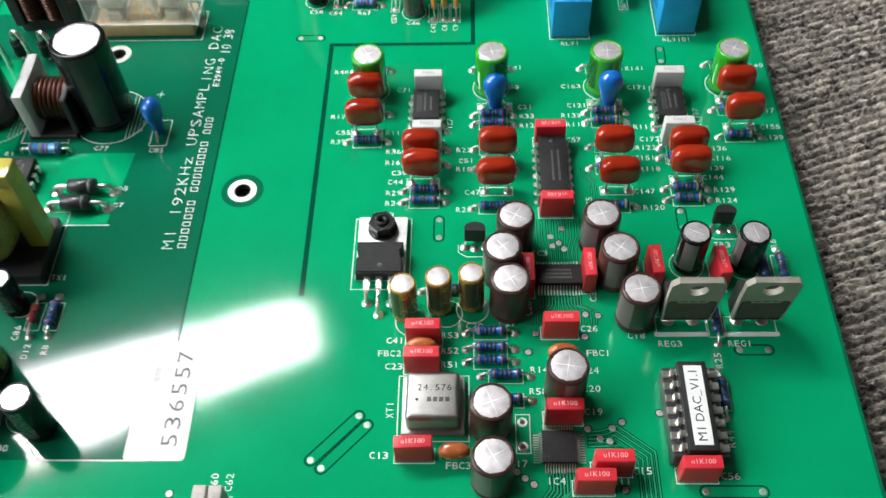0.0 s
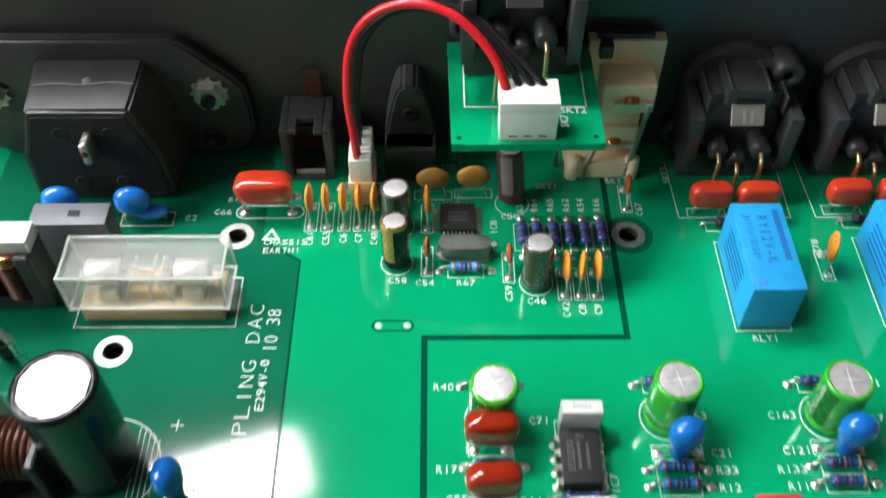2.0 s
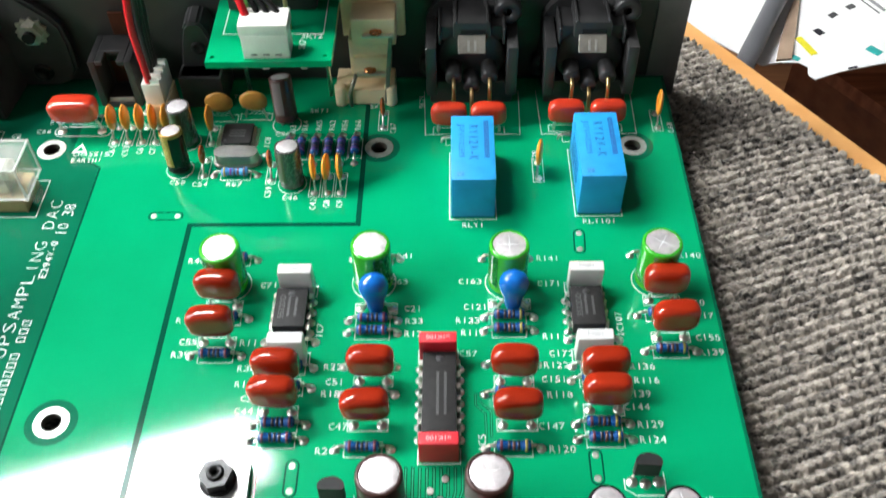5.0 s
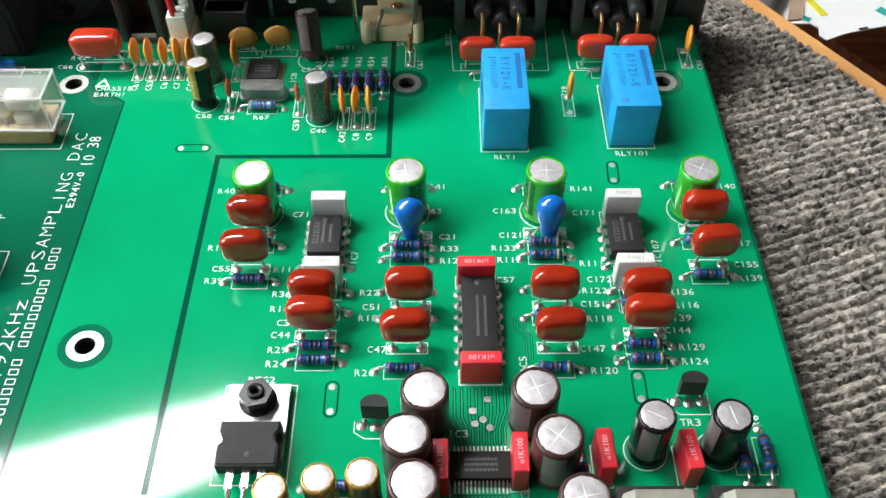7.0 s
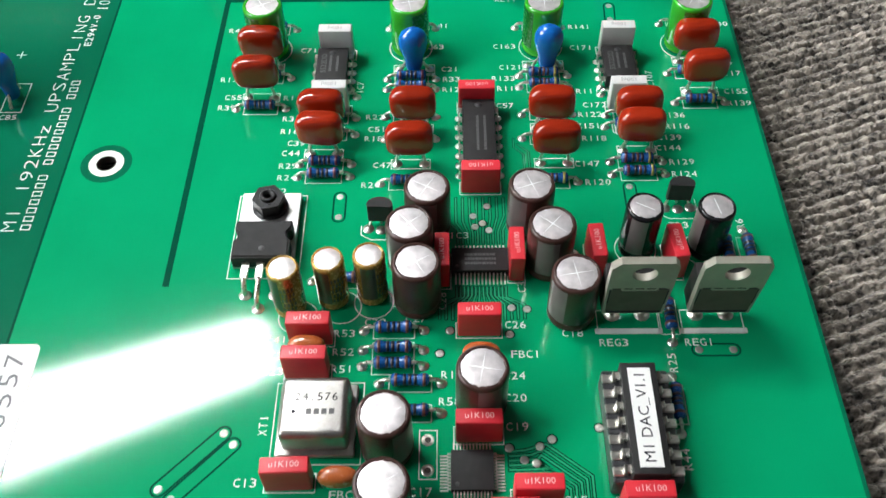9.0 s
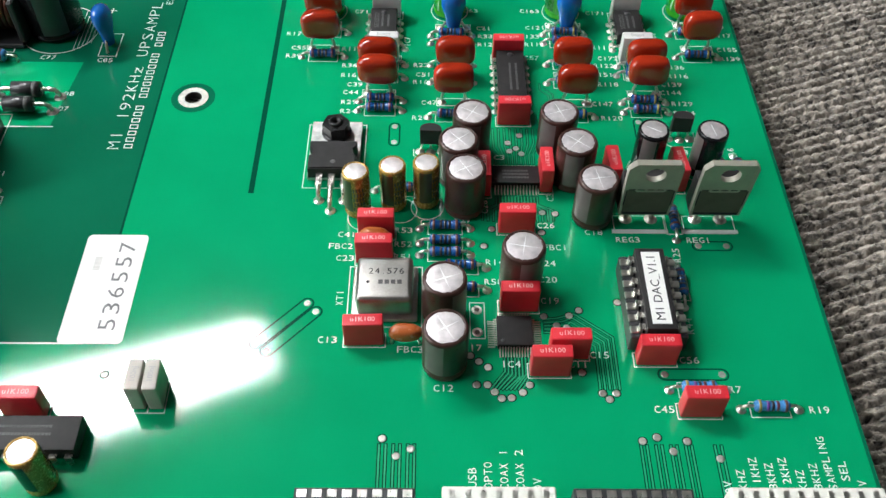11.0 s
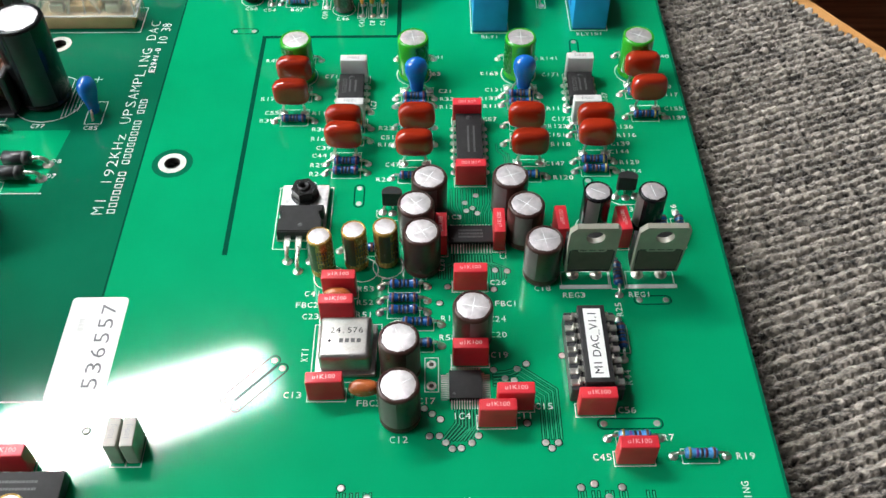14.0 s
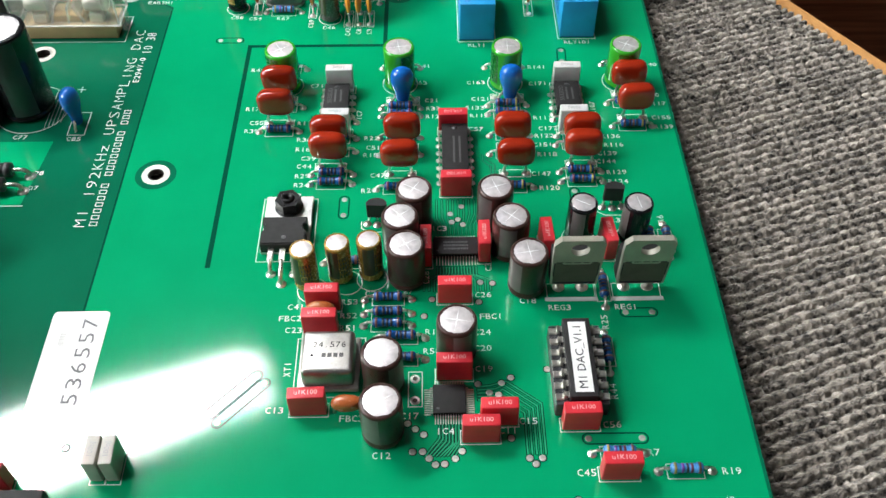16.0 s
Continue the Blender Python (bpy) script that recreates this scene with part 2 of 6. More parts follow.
# ---- mesh helpers, in millimetres ----
def V(x, y, z=0.0):
    return Vector((x, y, z)) * MM


def box(bm, cx, cy, cz, sx, sy, sz, bevel=0.0, seg=2, turn=None):
    m = Matrix.Translation((cx, cy, cz))
    if turn is not None:
        m = m @ turn
    r = bmesh.ops.create_cube(bm, size=1, matrix=m @ Matrix.Diagonal((sx, sy, sz, 1)))
    if bevel:
        es = list({e for v in r["verts"] for e in v.link_edges})
        bmesh.ops.bevel(bm, geom=es, offset=bevel, segments=seg, affect="EDGES", profile=0.6)
    return bm


def lathe(bm, profile, n=28, m=None, cap=True):
    """Turns (radius, z) pairs about the z axis."""
    m = m or Matrix.Identity(4)
    rings = []
    for r, z in profile:
        rings.append([bm.verts.new(m @ Vector((r * math.cos(2 * math.pi * k / n), r * math.sin(2 * math.pi * k / n), z))) for k in range(n)])
    for a, b in zip(rings, rings[1:]):
        for k in range(n):
            bm.faces.new((a[k], a[(k + 1) % n], b[(k + 1) % n], b[k]))
    if cap:
        bm.faces.new(rings[0][::-1])
        bm.faces.new(rings[-1])
    return bm


def tube(bm, pts, r, n=8):
    """A round wire through the points."""
    pts = [Vector(p) for p in pts]
    rings, side = [], None
    for k, p in enumerate(pts):
        d = (pts[min(k + 1, len(pts) - 1)] - pts[max(k - 1, 0)]).normalized()
        if side is None:
            side = d.orthogonal().normalized()
        side = (side - d * side.dot(d)).normalized()
        up = d.cross(side)
        rings.append([bm.verts.new(p + r * (math.cos(2 * math.pi * j / n) * side + math.sin(2 * math.pi * j / n) * up)) for j in range(n)])
    for a, b in zip(rings, rings[1:]):
        for j in range(n):
            bm.faces.new((a[j], a[(j + 1) % n], b[(j + 1) % n], b[j]))
    bm.faces.new(rings[0][::-1])
    bm.faces.new(rings[-1])
    return bm


def smooth_path(pts, n=10):
    """Points along a Catmull-Rom curve."""
    pts = [Vector(p) for p in pts]
    out = []
    for k in range(len(pts) - 1):
        a, b, c, d = pts[max(k - 1, 0)], pts[k], pts[k + 1], pts[min(k + 2, len(pts) - 1)]
        for j in range(n):
            t = j / n
            out.append(0.5 * (2 * b + (c - a) * t + (2 * a - 5 * b + 4 * c - d) * t * t + (3 * b - a - 3 * c + d) * t ** 3))
    out.append(pts[-1])
    return out


def slab(bm, outline, z0, z1, holes=()):
    """A plate of that outline, with round holes (x, y, r) right through it."""
    edges = []
    loops = [[(x, y) for x, y in outline]] + [[(x + r * math.cos(2 * math.pi * k / 28), y + r * math.sin(2 * math.pi * k / 28)) for k in range(28)] for x, y, r in holes]
    for loop in loops:
        vs = [bm.verts.new((x, y, z0)) for x, y in loop]
        edges += [bm.edges.new((vs[k], vs[(k + 1) % len(vs)])) for k in range(len(vs))]
    made = bmesh.ops.triangle_fill(bm, use_beauty=True, use_dissolve=False, edges=edges)
    faces = [f for f in made["geom"] if isinstance(f, bmesh.types.BMFace)]
    ext = bmesh.ops.extrude_face_region(bm, geom=faces)
    bmesh.ops.translate(bm, verts=[v for v in ext["geom"] if isinstance(v, bmesh.types.BMVert)], vec=(0, 0, z1 - z0))
    bmesh.ops.recalc_face_normals(bm, faces=bm.faces[:])
    return bm


def blob(bm, cx, cy, cz, sx, sy, sz, ex=3.0, ez=2.6, nu=24, nv=14, seed=0.0, rough=0.0, taper=0.0):
    """A rounded lump: superellipsoid half sizes sx, sy, sz, a little uneven."""
    sgn = lambda c, p: math.copysign(abs(c) ** (2 / p), c)  # noqa: E731
    rows = []
    for i in range(1, nv):
        v = -math.pi / 2 + math.pi * i / nv
        row = []
        for j in range(nu):
            u = 2 * math.pi * j / nu
            w = Vector((sgn(math.cos(v), ez) * sgn(math.cos(u), ex), sgn(math.cos(v), ez) * sgn(math.sin(u), ex), sgn(math.sin(v), ez)))
            k = 1 + rough * noise.noise(w * 1.3 + Vector((seed, 0, 0)))
            s = 1 - taper * max(0.0, -w.z)
            row.append(bm.verts.new((cx + sx * w.x * k * s, cy + sy * w.y * k * s, cz + sz * w.z * k)))
        rows.append(row)
    low, high = bm.verts.new((cx, cy, cz - sz)), bm.verts.new((cx, cy, cz + sz))
    for a, b in zip(rows, rows[1:]):
        for j in range(nu):
            bm.faces.new((a[j], a[(j + 1) % nu], b[(j + 1) % nu], b[j]))
    for j in range(nu):
        bm.faces.new((low, rows[0][(j + 1) % nu], rows[0][j]))
        bm.faces.new((high, rows[-1][j], rows[-1][(j + 1) % nu]))
    return bm


def mesh_of(name, bm, material, smooth=True):
    for v in bm.verts:
        v.co *= MM
    me = bpy.data.meshes.new(name)
    if smooth:
        for f in bm.faces:
            f.smooth = True
        for e in bm.edges:
            if len(e.link_faces) == 2 and e.calc_face_angle(0) > 0.6:
                e.smooth = False
    bm.to_mesh(me)
    bm.free()
    me.materials.append(material)
    return me


def part(name, bm, material, parent, label="", smooth=True):
    me = bm if isinstance(bm, bpy.types.Mesh) else mesh_of(name, bm, material, smooth)
    ob = new(name, me)
    ob.parent = parent
    return tagged(ob, label)


def piece(name, me, parent, m=None):
    """One more object on a mesh that is there already."""
    ob = new(name, me)
    ob.parent = parent
    if m is not None:
        ob.matrix_basis = m
    return ob


def thing(name, x, y, z=0.0, turn=0.0, label="", category="", group="", kind=""):
    ob = new(name)
    ob.empty_display_size = 0.002
    ob.matrix_basis = pose(x * MM, y * MM, z * MM, 0, 0, turn)
    return tagged(ob, label, category, group, kind)


def at(x, y, z=0.0, turn=0.0):
    return pose(x * MM, y * MM, z * MM, 0, 0, turn)


B = bmesh.new
LETTERS = {}


def lettering(name, words, size, material, parent, m, centre=True, stretch=1.0, heavy=0.0, width=0.0, space=1.0):
    """Raised ink in the built-in font; size is the height of capitals in millimetres."""
    key = (words, size, material.name, centre, stretch, heavy)
    if key not in LETTERS:
        cu = bpy.data.curves.new(name, "FONT")
        cu.body, cu.size, cu.resolution_u = words, size * 1.42 * MM, 2
        cu.align_x, cu.align_y = ("CENTER" if centre else "LEFT"), "CENTER"
        cu.extrude = 0.000008
        cu.space_character = space
        cu.offset = heavy * MM
        ob = bpy.data.objects.new(name, cu)
        me = bpy.data.meshes.new_from_object(ob)
        me.materials.clear()
        me.materials.append(material)
        if width:
            stretch = width * MM / (max(v.co.x for v in me.vertices) - min(v.co.x for v in me.vertices))
        me.transform(Matrix.Diagonal((stretch, 1, 1, 1)))
        bpy.data.objects.remove(ob)
        LETTERS[key] = me
    return piece(name, LETTERS[key], parent, m)


GLYPHS = {}


def glyph(letter, heavy):
    """Corners and faces of one letter, capitals one unit high, centred on x."""
    if (letter, heavy) not in GLYPHS:
        cu = bpy.data.curves.new("glyph", "FONT")
        cu.body, cu.size, cu.resolution_u, cu.offset = letter, 1.42, 2, heavy
        ob = bpy.data.objects.new("glyph", cu)
        me = bpy.data.meshes.new_from_object(ob)
        co = [v.co.copy() for v in me.vertices]
        x0, x1 = (min(c.x for c in co), max(c.x for c in co)) if co else (0, 0)
        GLYPHS[letter, heavy] = ([((c.x - (x0 + x1) / 2), c.y) for c in co], x1 - x0, [tuple(p.vertices) for p in me.polygons])
        bpy.data.objects.remove(ob)
        bpy.data.meshes.remove(me)
    return GLYPHS[letter, heavy]


def evenly(name, words, size, pitch, material, parent, m, heavy=0.0, fill=0.74):
    """Words in letters of one width at an even pitch, as plotted silkscreen has them; size is the height of capitals."""
    key = (words, size, pitch, material.name, heavy)
    if key not in LETTERS:
        verts, faces = [], []
        for k, letter in enumerate(words):
            co, wide, polys = glyph(letter, heavy)
            if not co:
                continue
            want = min(pitch * fill, wide * size * (1.0 if letter in "1I.-!" else 9.0))
            sx, base, cx = want / max(wide, 1e-6), len(verts), (k - (len(words) - 1) / 2) * pitch
            verts += [((cx + x * sx) * MM, (y - 0.5) * size * MM, 0.0) for x, y in co]
            faces += [tuple(base + i for i in p) for p in polys]
        me = bpy.data.meshes.new(name)
        me.from_pydata(verts, [], faces)
        me.materials.append(material)
        LETTERS[key] = me
    return piece(name, LETTERS[key], parent, m)




# ---- room, table and mat ----
def plain(name, bm, material, label, category="", kind="structure", smooth=False):
    return tagged(new(name, mesh_of(name, bm, material, smooth)), label, category, "", kind)


plain("floor", box(B(), 0, 0, -780, 4200, 4200, 40), planks("dark_floor_wood", (0.10, 0.036, 0.014), (0.22, 0.09, 0.036), (6, 50, 50)), "brown wooden floor boards of the room", "floor")
# unseen ceiling and walls, their greys set to steer the bounced light
plain("ceiling", box(B(), 0, 0, 1720, 4200, 4200, 40), CEILING, "plain grey painted ceiling of the room", "ceiling")
# added north wall, darker to weaken its reflection in the board
plain("wall_north", box(B(), 0, 2040, 470, 4000, 80, 2460), surface("wall_darkened_for_reflection", (0.10, 0.10, 0.10), 0.8, vary=0.05, scale=6), "unseen plain grey room wall", "wall")
plain("wall_south", box(B(), 0, -2040, 470, 4000, 80, 2460), WALLPAINT, "unseen plain grey room wall", "wall")
plain("wall_east", box(B(), 2040, 0, 470, 80, 4160, 2460), WALLPAINT, "unseen plain grey room wall", "wall")
# unseen wall; the opening behind the fill lamp is made up
west = B()
box(west, -2040, 0, -100, 80, 4160, 1320)
box(west, -2040, 0, 1680, 80, 4160, 40)
box(west, -2040, -1540, 1110, 80, 1080, 1100)
box(west, -2040, 1240, 1110, 80, 1680, 1100)
plain("wall_west", west, WALLPAINT, "unseen grey room wall with an added opening", "wall")

# bright panel above the bench, mirrored in the lacquer of the board
light_panel = thing("light_panel", 0, 0, 0, 0, "long bright white light panel over the bench", "lamp")
pm = B()
slab(pm, [(-112, 360), (-96, 307), (-480, 128), (-497, 234)], 600, 603)
part("diffuser", pm, LIGHTPANEL, light_panel, "glowing white diffuser")
ph = B()
slab(ph, [(-98, 372), (-80, 297), (-488, 120), (-505, 240)], 603.5, 612)
part("housing", ph, WHITEBOX, light_panel, "white metal housing", False)
for hx, hy in ((-150, 315), (-440, 205)):
    part("hanger_rod", tube(B(), [(hx, hy, 611), (hx, hy, 1700.5)], 3, 8), STEEL, light_panel)

MAT_Z = -6.0
RIB = 2.45
EDGE_A, EDGE_B = Vector((60.0, 250.0)), Vector((250.0, -48.0))
table = thing("table", 0, 0, 0, 0, "orange-brown wooden bench top with a worn edge", "table")
along = (EDGE_B - EDGE_A).normalized()
out = Vector((-along.y, along.x)) * -1
if out.x < 0:
    out = -out
far_a, far_b = EDGE_A - along * 260, EDGE_B + along * 500
lip = 9.0
tt = B()
slab(tt, [tuple(far_a + out * lip), tuple(far_b + out * lip), (-100, -600), (-600, -400), (-600, 500)], -34, MAT_Z - 5.2)
part("table_top", tt, TABLEWOOD, table, "", False)
for lx, ly in ((-540, 430), (-540, -350), (-120, -540), (60, 60)):
    part("leg", box(B(), lx, ly, -397.5, 60, 60, 725, 3, 1), TABLEWOOD, table, "", False)


def carpet(x0, x1, y0, y1, step):
    """Looped pile in ribs: a sheet of rounded loops, each a little different."""
    nx, ny = int((x1 - x0) / step), int((y1 - y0) / step)
    ang = radians(20)
    xs, ys = np.meshgrid(np.arange(nx) * step + x0, np.arange(ny) * step + y0)
    u, v = xs * math.cos(ang) + ys * math.sin(ang), -xs * math.sin(ang) + ys * math.cos(ang)
    v = v + 0.3 * np.sin(u * 0.07 + v * 0.05) + 0.16 * np.sin(u * 0.45 + 1.3 * np.sin(v * 0.09))
    row = np.floor(v / RIB)
    rng = np.random.default_rng(3)
    shift = rng.random(4000)[(row.astype(int) + 1000) % 4000]
    lo = u / 1.4 + 0.75 * (v / RIB - row) + shift * 2.0 + 0.5 * np.sin(u * 0.21 + shift * 9)
    loop = np.floor(lo)
    tone = rng.random(9973)[((row * 131 + loop * 17).astype(int)) % 9973]
    fv, fu = v / RIB - row - 0.5, lo - loop - 0.5
    z = 2.2 * np.sqrt(np.clip(1 - (2 * fv) ** 2, 0, 1)) + 1.0 * np.sqrt(np.clip(1 - (2 * fu) ** 2, 0, 1)) + 1.0 * (tone - 0.5) + rng.random(xs.shape) * 0.6
    keep = ((np.stack([xs, ys], -1) - np.array(EDGE_A)) @ np.array(out) < -0.3)
    co = np.stack([xs, ys, z + MAT_Z - 3.8], -1).reshape(-1, 3) * MM
    idx = np.arange(nx * ny).reshape(ny, nx)
    quads = np.stack([idx[:-1, :-1], idx[:-1, 1:], idx[1:, 1:], idx[1:, :-1]], -1).reshape(-1, 4)
    good = keep[:-1, :-1].ravel() & keep[1:, 1:].ravel() & keep[:-1, 1:].ravel() & keep[1:, :-1].ravel()
    quads = quads[good]
    me = bpy.data.meshes.new("tufted_surface")
    me.vertices.add(len(co))
    me.vertices.foreach_set("co", co.ravel())
    me.loops.add(quads.size)
    me.loops.foreach_set("vertex_index", quads.ravel())
    me.polygons.add(len(quads))
    me.polygons.foreach_set("loop_start", np.arange(len(quads)) * 4)
    me.polygons.foreach_set("loop_total", np.full(len(quads), 4))
    me.update(calc_edges=True)
    yarn = me.attributes.new("yarn", "FLOAT", "POINT")
    yarn.data.foreach_set("value", (0.45 * tone + 0.3 * rng.random(xs.shape) + 0.25 * np.clip(0.5 + 0.35 * np.sin(u * 0.11 + 2.1 * np.sin(row * 1.7)) + 0.35 * np.sin(u * 0.047 + row), 0, 1)).ravel().astype(np.float32))
    me.polygons.foreach_set("use_smooth", np.ones(len(quads), bool))
    return me


def carpet_material():
    m, t, b = nodes_of("grey_loop_pile")
    n, l = t.nodes, t.links
    co, at_, no, ra = n.new("ShaderNodeTexCoord"), n.new("ShaderNodeAttribute"), n.new("ShaderNodeTexNoise"), n.new("ShaderNodeValToRGB")
    at_.attribute_name = "yarn"
    no.inputs["Scale"].default_value, no.inputs["Detail"].default_value = 1.0, 4
    mp = n.new("ShaderNodeMapping")
    mp.inputs["Rotation"].default_value, mp.inputs["Scale"].default_value = (0, 0, radians(-62)), (420, 1500, 420)
    l.new(co.outputs["Object"], mp.inputs["Vector"])
    l.new(mp.outputs[0], no.inputs["Vector"])
    add = n.new("ShaderNodeMath")
    add.operation = "MULTIPLY_ADD"
    add.inputs[1].default_value = 0.42
    l.new(at_.outputs["Fac"], add.inputs[0])
    l.new(no.outputs["Fac"], add.inputs[2])
    ra.color_ramp.elements[0].color, ra.color_ramp.elements[1].color = (0.022, 0.018, 0.015, 1), (0.50, 0.44, 0.375, 1)
    ra.color_ramp.elements[0].position, ra.color_ramp.elements[1].position = 0.50, 0.93
    l.new(add.outputs[0], ra.inputs["Fac"])
    l.new(ra.outputs[0], b.inputs["Base Color"])
    b.inputs["Roughness"].default_value = 0.95
    b.inputs["Sheen Weight"].default_value = 0.2
    bp = n.new("ShaderNodeBump")
    bp.inputs["Distance"].default_value = 0.0009
    l.new(add.outputs[0], bp.inputs["Height"])
    l.new(bp.outputs[0], b.inputs["Normal"])
    return m


CARPET = carpet_material()
carpet_mat = thing("carpet_mat", 0, 0, 0, 0, "grey ribbed loop-pile carpet tile under the circuit board", "carpet")
for patch in ((122.0, 300.0, -115.0, 190.0, 0.38), (-150.0, -74.0, 0.0, 130.0, 0.7)):
    pile = carpet(*patch)
    pile.materials.append(CARPET)
    tagged(piece("tufted_surface", pile, carpet_mat), "", "", "", "stuff")
cb = B()
slab(cb, [tuple(far_a - out * 0.4), tuple(far_b - out * 0.4), (-100, -560), (-560, -400), (-560, 480)], MAT_Z - 5.0, MAT_Z - 4.0)
part("backing", cb, CARPET, carpet_mat, "", False)

# ---- circuit board ----
LEFT, RIGHT, FRONT_Y, BACK_Y = -77.0, 127.2, -102.0, 99.9
HOLES = [(0, 0, 1.9), (-39.1, 46.6, 1.9), (-20.6, 73.6, 1.9), (56.8, 73.6, 1.9), (116.2, 73.8, 1.9)]
board = thing("circuit_board", 0, 0, 0, 0, "green lacquered circuit board densely fitted with electronic parts", "circuit board")
lam = slab(B(), [(LEFT, FRONT_Y), (RIGHT, FRONT_Y), (RIGHT, BACK_Y), (LEFT, BACK_Y)], -1.6, -0.05, HOLES)
part("laminate", lam, MASK_BARE, board, "glossy dark green laminate", False)
ring_holes = [(x, y, r + 3.0) for x, y, r in HOLES]
main = slab(B(), [(-7.4, -66.0), (-74, -66.0), (-74, FRONT_Y + 1), (RIGHT - 0.7, FRONT_Y + 1), (RIGHT - 0.7, BACK_Y - 1), (-15.4, BACK_Y - 1), (-15.4, 72.6), (-7.9, 67.5)], -0.046, -0.006,
            [h for h in ring_holes if h[0] > -10])
part("copper_pour", main, MASK_POUR, board, "bright green copper area under lacquer", False)
for outline in ([(-76, -9.6), (-29.6, -9.6), (-27.4, 11.95), (-76, 11.95)], [(-76, 45), (-62, 45), (-57, 34), (-57, 12), (-76, 12)], [(-76, 63), (-72, 63), (-72, 100), (-76, 100)]):
    part("copper_pour", slab(B(), outline, -0.046, -0.006), MASK_POUR, board, "", False)


def strip(bm, pts, w, z):
    """A flat track through the points, mitred at its bends; it closes when the last point is the first."""
    pts = [Vector(p) for p in pts]
    pts = [p for k, p in enumerate(pts) if k == 0 or (p - pts[k - 1]).length > 1e-6]
    closed = len(pts) > 3 and (pts[0] - pts[-1]).length < 1e-6
    if closed:
        pts = pts[:-1]
    n = len(pts)
    rows = []
    for k, p in enumerate(pts):
        before = (p - pts[k - 1]).normalized() if (k or closed) else None
        after = (pts[(k + 1) % n] - p).normalized() if (k < n - 1 or closed) else None
        d1, d2 = before or after, after or before
        n1, n2 = Vector((-d1.y, d1.x)), Vector((-d2.y, d2.x))
        side = (n1 + n2) if (n1 + n2).length > 0.3 else n1
        side.normalize()
        side = side * (w / 2) / max(0.45, side.dot(n1))
        end = d2 * (-w / 2) if before is None else (d1 * (w / 2) if after is None else Vector((0, 0)))
        rows.append([bm.verts.new((p.x + end.x + q * side.x, p.y + end.y + q * side.y, z)) for q in (1, -1)])
    for k in range(n if closed else n - 1):
        (al, ar), (bl, br) = rows[k], rows[(k + 1) % n]
        bm.faces.new((ar, br, bl, al))
    return bm


part("isolation_gap", strip(B(), [(16.6, -28.5), (16.6, 49.2), (53.4, 49.2), (53.4, 99)], 1.15, 0.0), GAP, board, "dark isolation gap in the copper", False)
part("isolation_gap", strip(B(), [(-7.6, -66), (-7.6, 67.3), (-16, 72.9)], 0.5, 0.0), GAP, board, "", False)
LINKS = [((45.5, -8.9), (45.5, -13.8)), ((101.2, 46.2), (101.0, 41.7)), ((99.3, -6.9), (99.3, -11.5)), ((8.2, 51.9), (13.4, 51.9)), ((106.3, -42.4), (111.9, -42.4)),
         ((95.1, -72.0), (105.3, -72.0)), ((30.7, -56.9), (22.2, -66.0)), ((32.4, -58.8), (24.3, -67.6))]


def stadium(a, b, r, n=10):
    a, b = Vector(a), Vector(b)
    d = (b - a).normalized()
    th = math.atan2(d.y, d.x)
    pts = [tuple(b + r * Vector((math.cos(th - math.pi / 2 + math.pi * k / n), math.sin(th - math.pi / 2 + math.pi * k / n)))) for k in range(n + 1)]
    return pts + [tuple(a + r * Vector((math.cos(th + math.pi / 2 + math.pi * k / n), math.sin(th + math.pi / 2 + math.pi * k / n)))) for k in range(n + 1)]


for a, b in LINKS:
    o = stadium(a, b, 1.12)
    part("isolation_gap", strip(B(), o + [o[0]], 0.34, 0.002), GAP, board, "", False)

pad_mesh = mesh_of("pad", lathe(B(), [(0.85, 0.0), (0.82, 0.10), (0.6, 0.22), (0.25, 0.45), (0.0, 0.5)], 14, cap=False), TIN)
via_mesh = mesh_of("via", lathe(B(), [(0.68, 0.0), (0.66, 0.05), (0.42, 0.06), (0.26, 0.03), (0.0, 0.03)], 14, cap=False), VIATIN)
halo_mesh = mesh_of("clearance", lathe(B(), [(0.88, 0.0), (0.88, 0.004), (0.0, 0.004)], 16, cap=False), GAP)


def pad(x, y, big=1.0):
    piece("solder_pad", pad_mesh, board, at(x, y, 0) @ Matrix.Diagonal((big, big, 1, 1)))


def via(x, y, halo=True):
    if halo:
        piece("clearance_ring", halo_mesh, board, at(x, y, 0.001))
    piece("via", via_mesh, board, at(x, y, 0.006))


for x, y, r in HOLES:
    inner = 1.92
    ringm = B()
    n = 32
    for ra, rb, z in ((inner, 3.35, 0.03),):
        a = [ringm.verts.new((x + ra * math.cos(2 * math.pi * k / n), y + ra * math.sin(2 * math.pi * k / n), z)) for k in range(n)]
        b = [ringm.verts.new((x + rb * math.cos(2 * math.pi * k / n), y + rb * math.sin(2 * math.pi * k / n), z)) for k in range(n)]
        for k in range(n):
            ringm.faces.new((a[k], b[k], b[(k + 1) % n], a[(k + 1) % n]))
    part("plated_hole", ringm, VIATIN, board, "tinned mounting hole", False)
    part("drill_hole", lathe(B(), [(1.89, -1.62), (1.89, 0.028)], 32, Matrix.Translation((x, y, 0)), cap=False), HOLE, board)
for (ax, ay), (bx, by) in LINKS:
    via(ax, ay, False)
    via(bx, by, False)
